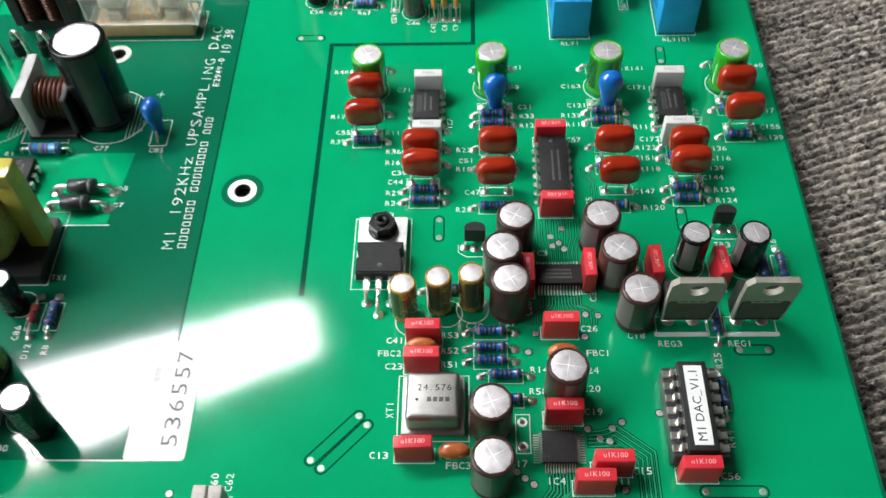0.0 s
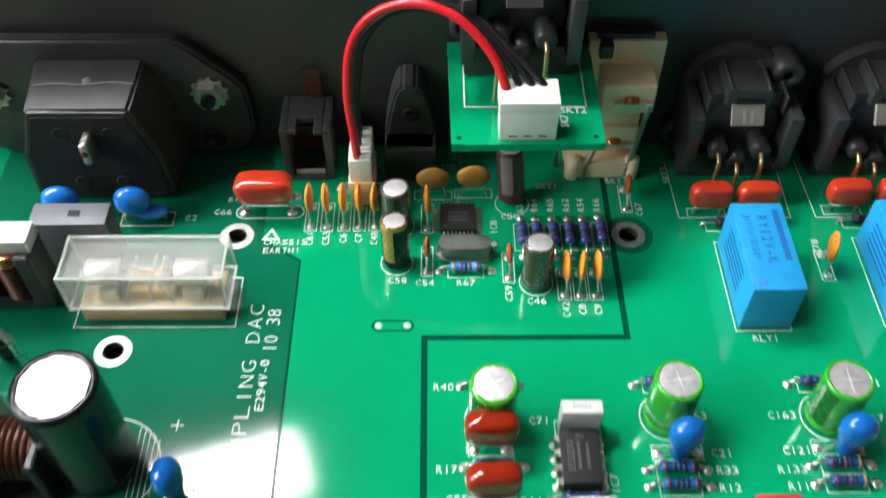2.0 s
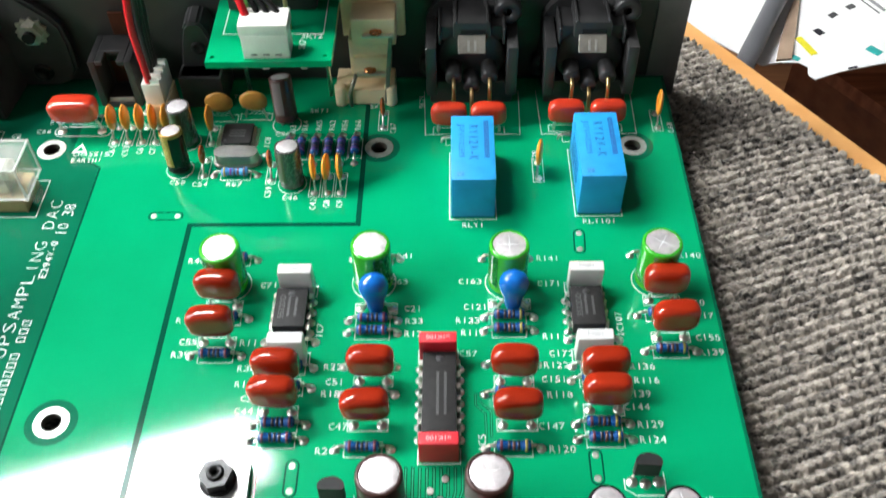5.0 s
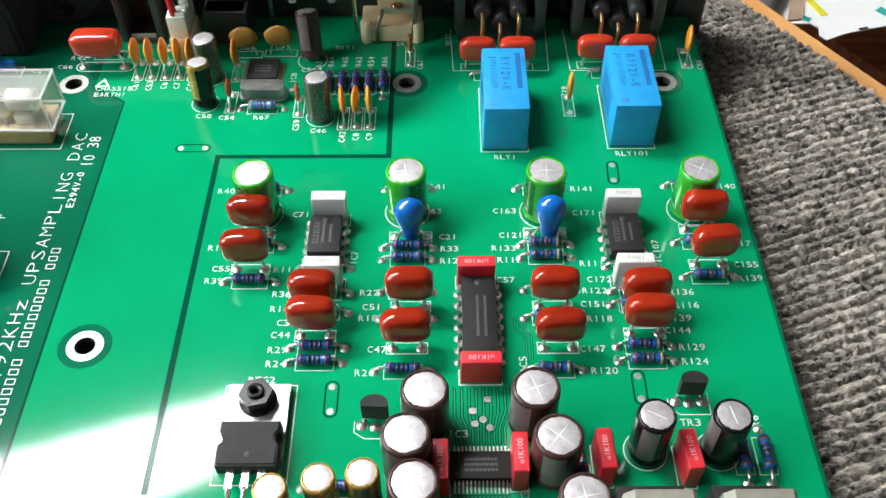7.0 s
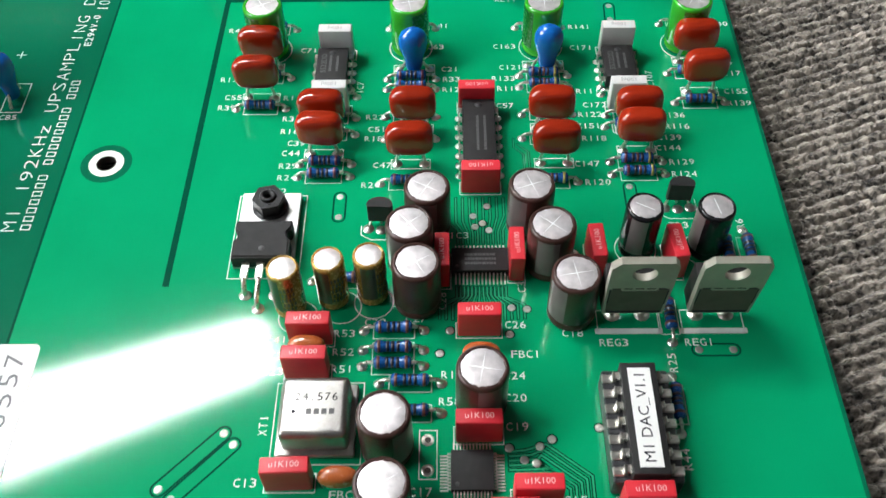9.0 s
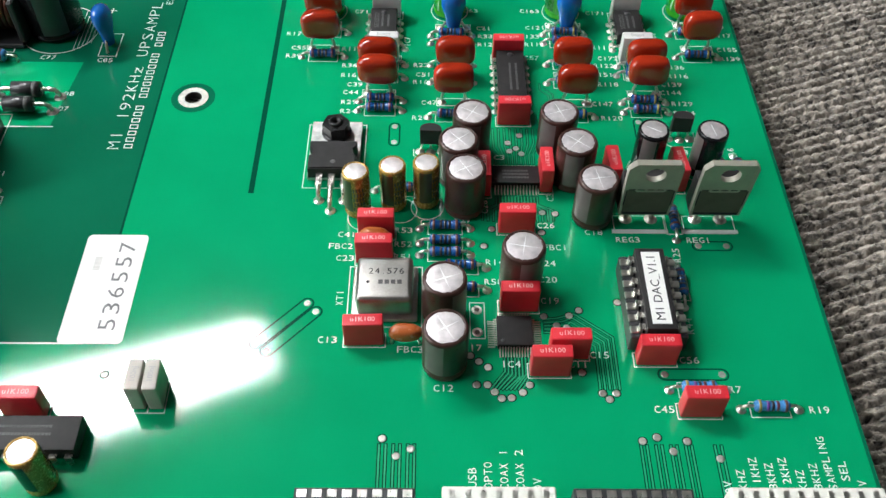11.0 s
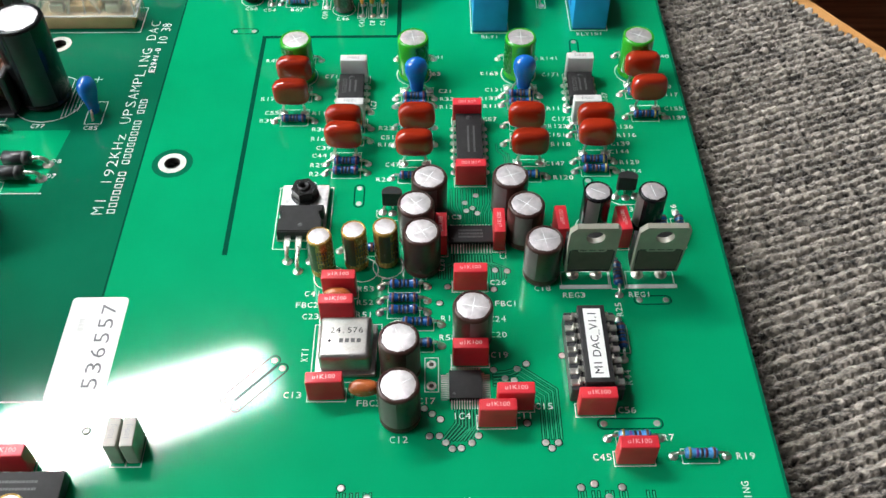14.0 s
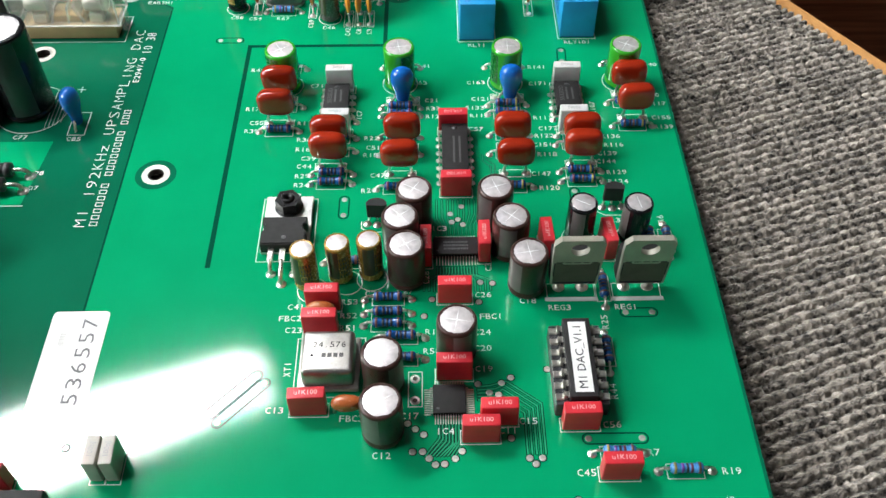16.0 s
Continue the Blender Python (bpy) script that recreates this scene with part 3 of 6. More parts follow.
for x, y in [(72.6, -11.5), (70.0, -13.8), (70.3, -16.3), (71.7, -15.5), (72.8, -17.1), (76.1, -33.9), (78.7, -34.2), (75.6, -39.2), (65.7, -38.4), (64.0, -42.8), (88.6, -56.3),
             (81.2, -58.2), (79.3, -59.4), (76.8, -61.6), (78.6, -62.1), (60.8, -68.3), (62.3, -69.5), (63.9, -70.7), (61.8, -74.3), (63.7, -74.3), (64.9, -75.7), (66.1, -77.0),
             (67.8, -76.9), (69.8, -75.8), (71.1, -74.3), (80.5, -71.7), (83.7, -75.9), (84.8, -77.1), (86.1, -75.9), (45.7, -84.8), (48.1, -88.0), (50.5, -86.7), (89.4, -85.1),
             (91.9, -84.4), (94.3, -87.0), (96.9, -85.1), (101.9, -88.3), (74.6, -59.6), (30.2, 71.3)]:
    via(x, y)

# fine tracks round the chips
tr, core = B(), B()


def track(pts, w):
    """A track under lacquer between its two dark clearances."""
    strip(tr, pts, w * 2.1, 0.003)
    strip(core, pts, w, 0.006)


for k in range(14):
    x = 66.9 + 0.65 * k
    fan = (k - 6.5)
    track([(x, -29.6), (x, -31.0 - 0.12 * abs(fan)), (x + fan * 0.45, -33.2), (x + fan * 0.45, -36.6 + 0.1 * abs(fan))], 0.28)
for k in range(10):
    x = 67.2 + 0.9 * k
    fan = k - 4.5
    track([(x, -20.0), (x, -18.2 + 0.25 * abs(fan)), (x + 0.35 * fan, -15.4 + 0.2 * k), (x + 0.35 * fan, -9.5)], 0.28)
for k in range(5):
    track([(74.6, -60.2 - 0.75 * k), (77.0 + 0.9 * k, -60.4 - 0.75 * k + 0.4), (80.2 - 0.4 * k, -59.0 - 0.9 * k), (86.8 - 0.85 * k, -64.2 - 0.5 * k), (86.8 - 0.85 * k, -75.0)], 0.32)
for k in range(9):
    x = 66.9 + 0.62 * k
    f = k - 4
    track([(x, -68.6), (x, -71.5 - 0.3 * (4 - abs(f))), (66.6 + 0.7 * f + 0.4, -75.2)], 0.28)
for x in (45.2, 46.3, 47.6, 48.7, 50.0, 51.1, 89.0, 90.0, 91.5, 92.5, 94.0, 95.0, 96.5, 97.5, 101.4, 102.5):
    track([(x, -86.0), (x, -97.5)], 0.32)
for pts in ([(80, -4), (80, 1.5), (78.2, 3.5), (78.2, 5.7)], [(81, -3), (81, 2.1), (79.0, 4.2)]):
    track(pts, 0.22)
tagged(part("track", core, surface("lacquered_track", (0.02, 0.36, 0.17), 0.2, vary=0.1), board, "fine pale green tracks", False), kind="stuff")
tagged(part("track_edge", tr, surface("dark_clearance", (0.002, 0.032, 0.018), 0.25, vary=0.1, ior=1.25), board, "fine dark track edges", False), kind="stuff")


# ---- silkscreen ----
silk = B()


def outline(x0, y0, x1, y1, w=0.17):
    strip(silk, [(x0, y0), (x1, y0), (x1, y1), (x0, y1), (x0, y0)], w, 0.012)


def circle(x, y, r, w=0.17, a0=0.0, a1=360.0, n=36):
    strip(silk, [(x + r * math.cos(radians(a0 + (a1 - a0) * k / n)), y + r * math.sin(radians(a0 + (a1 - a0) * k / n))) for k in range(n + 1)], w, 0.012)


def designator(words, x, y, turn=0.0, size=1.4):
    evenly("silk_text", words, size, size * 0.88, SILK, board, at(x, y, 0.012, turn), -0.002, 0.8)


# ---- small parts, built once ----
def blank_marks(parent, m0, rows, w, h, gap, material, seed=1):
    """Rows of plain bars where print cannot be read."""
    rng = random.Random(seed)
    bm = B()
    for k in range(rows):
        x = -w / 2
        while x < w / 2 - 0.2:
            ln = min(rng.uniform(0.25, 0.8), w / 2 - x)
            box(bm, x + ln / 2, -(k - (rows - 1) / 2) * gap, 0, ln * 0.8, h, 0.02)
            x += ln
    ob = part("print", bm, material, parent, "", False)
    ob.matrix_basis = m0
    return ob


def resistor(pitch=10.0, length=6.2, r=1.05, body=None, bands=None, name="resistor", label="blue metal-film resistor lying on the board"):
    body, bands = body or RESBLUE, bands or (B_RED, B_BLACK, B_BLACK, B_BLACK, B_RED)
    th = thing(name, 0, 0, 0, 0, label, "resistor")
    ax = Matrix.Translation((0, 0, r + 0.25)) @ Matrix.Rotation(math.pi / 2, 4, "Y")
    h = length / 2
    prof = [(0.3, -h), (r * 0.75, -h + 0.12), (r, -h + 0.45), (r, -h + 1.25), (r * 0.86, -h + 1.6), (r * 0.86, h - 1.6), (r, h - 1.25), (r, h - 0.45), (r * 0.75, h - 0.12), (0.3, h)]
    part("body", lathe(B(), prof, 18, ax), body, th)
    for k, (pos, mat) in enumerate(zip((-h + 0.85, -0.85, 0.0, 0.85, h - 0.85), bands)):
        rr = r * 1.012 if k in (0, 4) else r * 0.875
        part("colour_band", lathe(B(), [(rr * 0.9, pos - 0.27), (rr, pos - 0.25), (rr, pos + 0.25), (rr * 0.9, pos + 0.27)], 18, ax), mat, th)
    for s in (-1, 1):
        pts = smooth_path([(s * h * 0.96, 0, r + 0.25), (s * (pitch / 2 - 0.9), 0, r + 0.22), (s * (pitch / 2 - 0.15), 0, r - 0.2), (s * pitch / 2, 0, 0.0), (s * pitch / 2, 0, -1.2)], 4)
        part("lead", tube(B(), pts, 0.3, 6), LEAD, th)
    return th


def electrolytic(r, h, sleeve, stripe, label, name="electrolytic_capacitor", score=True, stripes=1, top=None, tip=False, printed=None):
    th = thing(name, 0, 0, 0, 0, label, "capacitor")
    prof = [(r * 0.9, 0.35), (r * 0.98, 0.5), (r, 0.8), (r, 1.5), (r * 0.955, 1.75), (r * 0.955, 2.0), (r, 2.3), (r, h - 0.75), (r * 0.985, h - 0.3), (r * 0.95, h - 0.05), (r * 0.90, h), (r * 0.85, h - 0.06), (r * 0.84, h - 0.22)]
    sl = lathe(B(), prof, 40)
    crimp = random.Random(int(r * 100))
    for v in sl.verts:
        if v.co.z > h - 0.4 and math.hypot(v.co.x, v.co.y) < r * 0.93:
            k = 1 - crimp.uniform(0.0, 0.07)
            v.co.x, v.co.y, v.co.z = v.co.x * k, v.co.y * k, v.co.z + crimp.uniform(-0.05, 0.10)
    part("sleeve", sl, sleeve, th)
    part("can_top", lathe(B(), [(r * 0.86, h - 0.4), (r * 0.86, h - 0.16), (r * 0.80, h - 0.1), (r * 0.4, h - 0.08), (0.0, h - 0.08)], 32, cap=False), top or ALU, th)
    part("rubber_bung", lathe(B(), [(r * 0.8, 0.1), (r * 0.82, 0.4)], 20), BLACK_PLASTIC, th)
    if score:
        for a in (20, 110):
            blade = [(-r * 0.7, 0.0), (-r * 0.3, -0.06), (0, -0.10), (r * 0.3, -0.06), (r * 0.7, 0.0), (r * 0.3, 0.06), (0, 0.10), (-r * 0.3, 0.06)]
            sc = part("vent_score", slab(B(), blade, h - 0.1, h - 0.05 + a * 0.0001), SCORE, th, "", False)
            sc.matrix_basis = Matrix.Rotation(radians(a), 4, "Z")
    for k in range(stripes):
        st = B()
        a0, n = radians(200 + 150 * k), 8
        lo, hi = [], []
        for j in range(n + 1):
            a = a0 + radians(55) * j / n
            lo.append(st.verts.new(((r + 0.025) * math.cos(a), (r + 0.025) * math.sin(a), 2.4)))
            hi.append(st.verts.new(((r + 0.025) * math.cos(a), (r + 0.025) * math.sin(a), h - 0.7)))
        for j in range(n):
            st.faces.new((lo[j], lo[j + 1], hi[j + 1], hi[j]))
        part("stripe", st, stripe, th)
    if printed:
        pr = B()
        for j in range(4):
            for i in range(5):
                a = radians(262 + j * 13 + (3 if i % 2 else 0))
                q = Matrix.Rotation(a, 4, "Z") @ Matrix.Translation((r + 0.02, 0, 3.2 + i * (h - 5) / 5))
                box(pr, *(q.translation), 0.05, r * 0.13, (h - 5) / 7, turn=Matrix.Rotation(a, 4, "Z"))
        part("print", pr, printed, th, "", False)
    for s in (-1, 1):
        part("lead", tube(B(), [(s * r * 0.45, 0, 0.4), (s * r * 0.45, 0, -1.2)], 0.28, 6), LEAD, th)
    return th


def dipped(sx, sy, sz, material, pitch=5.2, lift=2.9, name="film_capacitor", label="", seed=0.0, flat=3.0, square=2.7):
    th = thing(name, 0, 0, 0, 0, label, "capacitor")
    part("body", blob(B(), 0, 0, lift + sz, sx, sy, sz, flat, square, 28, 16, seed, 0.05), material, th)
    for s in (-1, 1):
        pts = smooth_path([(s * pitch * 0.36, 0, lift + sz * 0.5), (s * pitch * 0.42, 0, lift - 0.2), (s * pitch * 0.5, 0, lift * 0.45), (s * pitch / 2, 0, 0.0), (s * pitch / 2, 0, -1.2)], 4)
        part("lead", tube(B(), pts, 0.32, 6), LEAD, th)
    return th


def box_capacitor(w, d, h, material, words, ink, label, flip=False):
    th = thing("box_capacitor", 0, 0, 0, 0, label, "capacitor")
    part("case", box(B(), 0, 0, h / 2 + 0.2, w, d, h, 0.35, 3), material, th)
    m0 = pose(0, 0, (h + 0.212) * MM, 0, 0, 180 if flip else 0)
    lettering("marking", words, 0.95, ink, th, m0, True, 1.05, 0.0)
    for s in (-1, 1):
        part("lead", tube(B(), [(s * 2.5, 0, 0.4), (s * 2.5, 0, -1.2)], 0.3, 6), LEAD, th)
    return th


def dip(pins, label, length, words=None, sub=True, turned=False):
    th = thing("dip_chip", 0, 0, 0, 0, label, "chip")
    b = box(B(), 0, 0, 2.35, 6.3, length, 3.1, 0.22, 2)
    part("body", b, BLACK_EPOXY, th)
    part("index_notch", lathe(B(), [(0.75, 3.86), (0.75, 3.92), (0, 3.92)], 18, Matrix.Translation((0, length / 2 - 1.6, 0)), cap=False), BLACK_PLASTIC, th)
    pm = B()
    box(pm, 3.42, 0, 2.3, 0.9, 1.3, 0.26, 0.06, 1)
    box(pm, 3.80, 0, 1.45, 0.26, 1.3, 1.9, 0.06, 1)
    box(pm, 3.82, 0, 0.1, 0.26, 0.5, 2.0)
    pin = mesh_of("pin", pm, LEAD)
    n = pins // 2
    for k in range(n):
        y = (k - (n - 1) / 2) * 2.54
        piece("pin", pin, th, at(0, y, 0))
        piece("pin", pin, th, at(0, y, 0, 180))
    if words:
        lettering("marking", words, 1.15, GREY_INK, th, at(-1.6, 0, 3.93, 90), True, 1.0, 0.01)
    if sub:
        blank_marks(th, at(0.4, 0, 3.92, 90), 2, length * 0.5, 0.5, 1.4, GREY_INK, pins)
    return th


def flat_chip(w, d, h, along_x, along_y, reach, pitch, label, words=True, two_sides=False):
    th = thing("surface_chip", 0, 0, 0, 0, label, "chip")
    part("body", box(B(), 0, 0, h / 2 + 0.1, w, d, h, 0.14, 2), BLACK_EPOXY, th)
    part("index_dot", lathe(B(), [(0.35, h + 0.1), (0.35, h + 0.112), (0, h + 0.112)], 14, Matrix.Translation((-w / 2 + 0.9, -d / 2 + 0.9, 0)), cap=False), BLACK_PLASTIC, th)
    lm = B()
    wd = pitch * 0.44
    box(lm, 0, 0.2, h * 0.55, wd, 0.5, 0.14)
    box(lm, 0, 0.45, h * 0.3, wd, 0.15, h * 0.6)
    box(lm, 0, 0.45 + (reach - 0.4) / 2, 0.09, wd, reach - 0.4, 0.15)
    leadm = mesh_of("chip_lead", lm, TIN, False)
    for k in range(along_x):
        x = (k - (along_x - 1) / 2) * pitch
        piece("lead", leadm, th, at(x, d / 2, 0, 0))
        piece("lead", leadm, th, at(x, -d / 2, 0, 180))
    for k in range(along_y):
        y = (k - (along_y - 1) / 2) * pitch
        piece("lead", leadm, th, at(w / 2, y, 0, -90))
        piece("lead", leadm, th, at(-w / 2, y, 0, 90))
    if words:
        blank_marks(th, at(0, 0, h + 0.112), 3, w * 0.55, 0.5, 0.95, GREY_INK, along_x)
    return th


def disc(r, thick, material, label, pitch=5.0, lift=3.2, tall=1.15):
    """A ceramic disc in the x-z plane on two leads."""
    th = thing("ceramic_capacitor", 0, 0, 0, 0, label, "capacitor")
    part("body", blob(B(), 0, 0, lift + r * tall * 0.9, r, thick / 2, r * tall, 2.2, 2.0, 22, 12, r, 0.06), material, th)
    for s in (-1, 1):
        pts = smooth_path([(s * r * 0.5, 0, lift + 0.6), (s * pitch * 0.46, 0, lift * 0.5), (s * pitch / 2, 0, 0), (s * pitch / 2, 0, -1.2)], 4)
        part("lead", tube(B(), pts, 0.25, 6), LEAD, th)
    return th


def to92(label):
    th = thing("transistor", 0, 0, 0, 0, label, "transistor")
    pts = [(2.3 * math.cos(radians(a)), 1.7 * math.sin(radians(a))) for a in range(-28, 209, 12)]
    part("body", slab(B(), pts, 1.9, 5.9), BLACK_EPOXY, th)
    for k in (-1, 0, 1):
        part("lead", tube(B(), [(k * 1.27, 0.3, 2.6), (k * 2.0, 0.2 - abs(k) * 0.6 + 0.4, 0.6), (k * 2.3, 0.2, -1.0)], 0.25, 6), LEAD, th)
    return th


def place(proto, spots, label="", turn=0.0, group=""):
    """Copies of a thing at the spots (x, y[, turn[, label]]); the first takes the original."""
    made = []
    for k, s in enumerate(spots):
        m = at(s[0], s[1], 0, s[2] if len(s) > 2 else turn)
        if k == 0:
            proto.matrix_basis = m
            ob = proto
        else:
            ob = copy_thing(proto, m)
        tagged(ob, label, "", group)
        made.append(ob)
    return made


# ---- resistors ----
res_a = resistor()
LEFT_RES = [(58.1, 22.9), (58.1, 19.9), (42.1, 17.7), (42.3, 11.7), (42.3, 7.1), (42.1, -0.8), (42.0, -4.0), (57.8, -5.8), (28.2, 23.5), (28.0, 14.5), (58.1, 11.9), (58.1, 5.7), (28.0, 38.9), (58.0, 39.0)]
RIGHT_RES = [(85.2, 23.6), (85.1, 20.3), (85.2, 12.3), (84.9, 5.7), (84.8, -5.7), (101.5, 18.0), (101.8, 11.9), (101.3, 8.7), (101.3, -0.7), (101.4, -3.9), (116.3, 39.8), (115.8, 24.0), (116.1, 15.3), (85.1, 39.0)]
DIGITAL_RES = [(56.4, -38.4), (56.4, -42.2), (56.4, -45.2), (59.3, -48.4), (59.3, -53.7), (46.9, -28.2), (87.5, -27.5, 90), (102.2, -36.0, 90), (118.2, -22.6, 90), (114.4, -22.6, 90), (101.0, -52.4, 90)]
BACK_RES = [(35.7, 73.0, 90), (38.6, 73.0, 90), (41.9, 73.0, 90), (45.0, 73.0, 90), (48.0, 73.0, 90), (51.3, 73.4, 90), (4.0, 86.5), (-14.6, 84.2)]
place(res_a, LEFT_RES, "", 0, "analogue resistors")
res_b = resistor(bands=(B_RED, B_BLACK, B_BROWN, B_BLACK, B_YELLOW), label="blue banded metal-film resistor lying on the board")
place(res_b, RIGHT_RES, "", 0, "analogue resistors")
res_c = resistor(bands=(B_BROWN, B_BLACK, B_BLACK, B_BLACK, B_BROWN), label="dark blue metal-film resistor beside digital chips")
place(res_c, DIGITAL_RES, "", 0, "digital resistors")
res_d = resistor(length=5.6, bands=(B_VIOLET, B_RED, B_BLACK, B_VIOLET, B_BROWN), label="violet-banded blue resistor near the rear sockets")
place(res_d, BACK_RES, "", 0, "rear resistors")
res_e = resistor(body=LIGHTRES, bands=(B_YELLOW, B_VIOLET, B_BLACK, B_RED, B_BROWN), label="pale blue banded resistor lying flat")
place(res_e, [(24.4, 64.5), (100.4, -75.2), (112.2, -79.0)], "", 0, "pale resistors")
res_f = resistor(12.2, 7.6, 1.5, LIGHTRES, (B_RED, B_YELLOW, B_VIOLET, B_BROWN, B_RED), label="large banded blue resistor by the mains capacitors")
place(res_f, [(-48.6, 12.1)])
for spots in (LEFT_RES, RIGHT_RES, DIGITAL_RES, BACK_RES, [(24.4, 64.5), (100.4, -75.2), (112.2, -79.0)]):
    for s in spots:
        for k in (-5, 5):
            pad(s[0] + (0 if len(s) > 2 else k), s[1] + (k if len(s) > 2 else 0), 1.05)
        if len(s) > 2:
            outline(s[0] - 1.5, s[1] - 3.4, s[0] + 1.5, s[1] + 3.4, 0.14)
        else:
            outline(s[0] - 3.4, s[1] - 1.5, s[0] + 3.4, s[1] + 1.5, 0.14)

# ---- electrolytic capacitors ----
cap_g = electrolytic(4.0, 12.0, GREENSLEEVE, DARKGREEN, "bright green electrolytic capacitor with silver scored top", stripes=2)
GREENS = [(28.0, 32.3, 10), (57.8, 32.8, 80), (85.2, 32.7, -20), (115.3, 33.1, 40)]
place(cap_g, GREENS, "", 0, "green capacitors")
for s in GREENS:
    circle(s[0], s[1], 4.5)
cap_b = electrolytic(4.0, 11.6, BROWN, GREYSTRIPE, "brown-sleeved electrolytic capacitor with silver cross-scored top")
BROWNS = [(61.9, -16.6, 40), (59.0, -24.6, 20), (60.3, -32.6, 190), (79.9, -16.3, 0), (82.8, -25.0, 30), (85.9, -35.1, 350), (70.5, -52.2, 60), (56.1, -59.6, 90), (56.2, -70.1, 10)]
place(cap_b, BROWNS, "", 0, "brown capacitors")
cap_k = electrolytic(3.15, 11.8, BLACKSLEEVE, GREYSTRIPE, "slim black electrolytic capacitor with silver top", score=False)
part("vent_score", box(B(), 0, 0, 11.74, 3.4, 0.16, 0.05, turn=Matrix.Rotation(radians(-50), 4, "Z")), SCORE, cap_k)
place(cap_k, [(98.5, -21.6, 20), (110.5, -21.7, -30)], "", 0, "black capacitors")
cap_o = electrolytic(2.65, 11.5, GOLDSLEEVE, DARKPRINT, "slim gold electrolytic capacitor with black print", score=False, stripes=2, printed=DARKPRINT)
place(cap_o, [(38.9, -33.6, 0), (46.0, -31.9, 20), (52.6, -31.1, 40)], "", 0, "gold capacitors")
for x, y in ((40.2, -35.6), (47.4, -33.6), (52.8, -32.6)):
    circle(x, y, 3.3)
for x, y, r in ((98.5, -21.6, 3.6), (110.5, -21.7, 3.6)):
    circle(x, y, r)
cap_58 = electrolytic(2.6, 10.8, BLACKSLEEVE, GOLDSLEEVE, "slim black capacitor with gold stripes and rim, leaning back", score=False, stripes=2)
part("gold_rim", lathe(B(), [(2.62, 9.9), (2.63, 10.4), (2.52, 10.7), (2.3, 10.86), (2.2, 10.8)], 32, cap=False), GOLDSLEEVE, cap_58, "gold rim")
cap_58.matrix_basis = pose(11.2 * MM, 66.7 * MM, 0, -8, 0, 10)
circle(11.2, 66.7, 3.1)
cap_s = electrolytic(2.8, 10.8, GREYSLEEVE, DARKPRINT, "pewter-grey electrolytic capacitor standing on the board", score=False, top=ALU)
for k, (x, y, rx) in enumerate(((37.7, 61.8, -5), (11.2, 76.0, -3))):
    ob = cap_s if k == 0 else copy_thing(cap_s, Matrix.Identity(4))
    ob.matrix_basis = pose(x * MM, y * MM, 0, rx, 0, 30 * k)
    circle(x, y, 3.2)

cap_50 = electrolytic(2.7, 11.2, BROWN, GREYSTRIPE, "dark brown capacitor leaning back under the upper board", score=False)
cap_50.matrix_basis = pose(34.2 * MM, 82.6 * MM, 0.6 * MM, -20, 3, 20)
circle(34.2, 82.0, 3.4)

# ---- dipped film capacitors ----
film = dipped(4.55, 2.2, 3.45, BRICK, lift=3.5, label="glossy brick-red dipped film capacitor on wire legs", flat=3.4, square=3.5)
FILMS = [(27.7, 27.0), (27.7, 18.0, 3), (41.4, 8.2), (41.6, 2.2, -2), (58.9, 8.8), (58.4, -0.6, 3), (85.5, 8.8, -2), (85.7, -0.6), (102.1, 8.3, 2), (101.8, 2.5), (116.2, 28.0), (116.6, 18.8, 4)]
place(film, FILMS, "", 0, "brick-red capacitors")
for s in FILMS:
    x, y = s[0], s[1] - 0.2
    for k in (-2.6, 2.6):
        pad(x + k, y, 1.15)
    outline(x - 3.7, y - 1.2, x + 3.7, y + 1.2)
film_r = dipped(4.3, 2.0, 2.8, ORANGERED, label="glossy orange-red dipped capacitor before the rear sockets", lift=2.7, flat=3.4, square=3.6)
REDS = [(73.3, 79.3), (82.6, 79.3), (100.8, 80.0), (110.6, 80.0)]
place(film_r, REDS, "", 0, "orange-red capacitors")
for x, y in REDS:
    outline(x - 3.8, y - 1.2, x + 3.8, y + 1.2)
film_l = dipped(5.7, 2.7, 2.95, ORANGERED, 9.6, 4.0, label="large glossy orange-red mains capacitor on wire legs", flat=4.4, square=4.0)
place(film_l, [(-15.0, 80.2)])
o = stadium((-19.8, 80), (-9.6, 80), 1.7)
strip(silk, o + [o[0]], 0.2, 0.012)
for x in (-19.8, -10.2):
    pad(x, 80, 1.3)

# ---- boxed film capacitors ----
box_r = box_capacitor(7.1, 2.6, 6.4, REDBOX, "u1K100", WHITE_INK, "small red plastic box capacitor with white print")
RED_BOXES = [(71.2, 14.3, 180), (71.5, -7.1, 180), (70.5, -38.4), (42.9, -39.9), (42.8, -46.3), (70.0, -57.5), (41.7, -65.1, 2), (78.3, -67.8), (93.8, -69.0), (74.7, -71.4), (99.9, -79.4),
             (64.4, -26.2, 90), (77.2, -25.0, 90), (90.9, -24.4, 92), (104.5, -24.6, 95), (-14.6, -80.0)]
place(box_r, RED_BOXES, "", 0, "red box capacitors")
box_w = box_capacitor(6.8, 2.5, 7.2, WHITEBOX, "100nJ", PALE_INK, "small white plastic box capacitor with grey print", flip=True)
WHITES = [(42.5, 30.6), (42.5, 13.8), (100.7, 31.0), (100.8, 14.3)]
place(box_w, WHITES, "", 0, "white box capacitors")
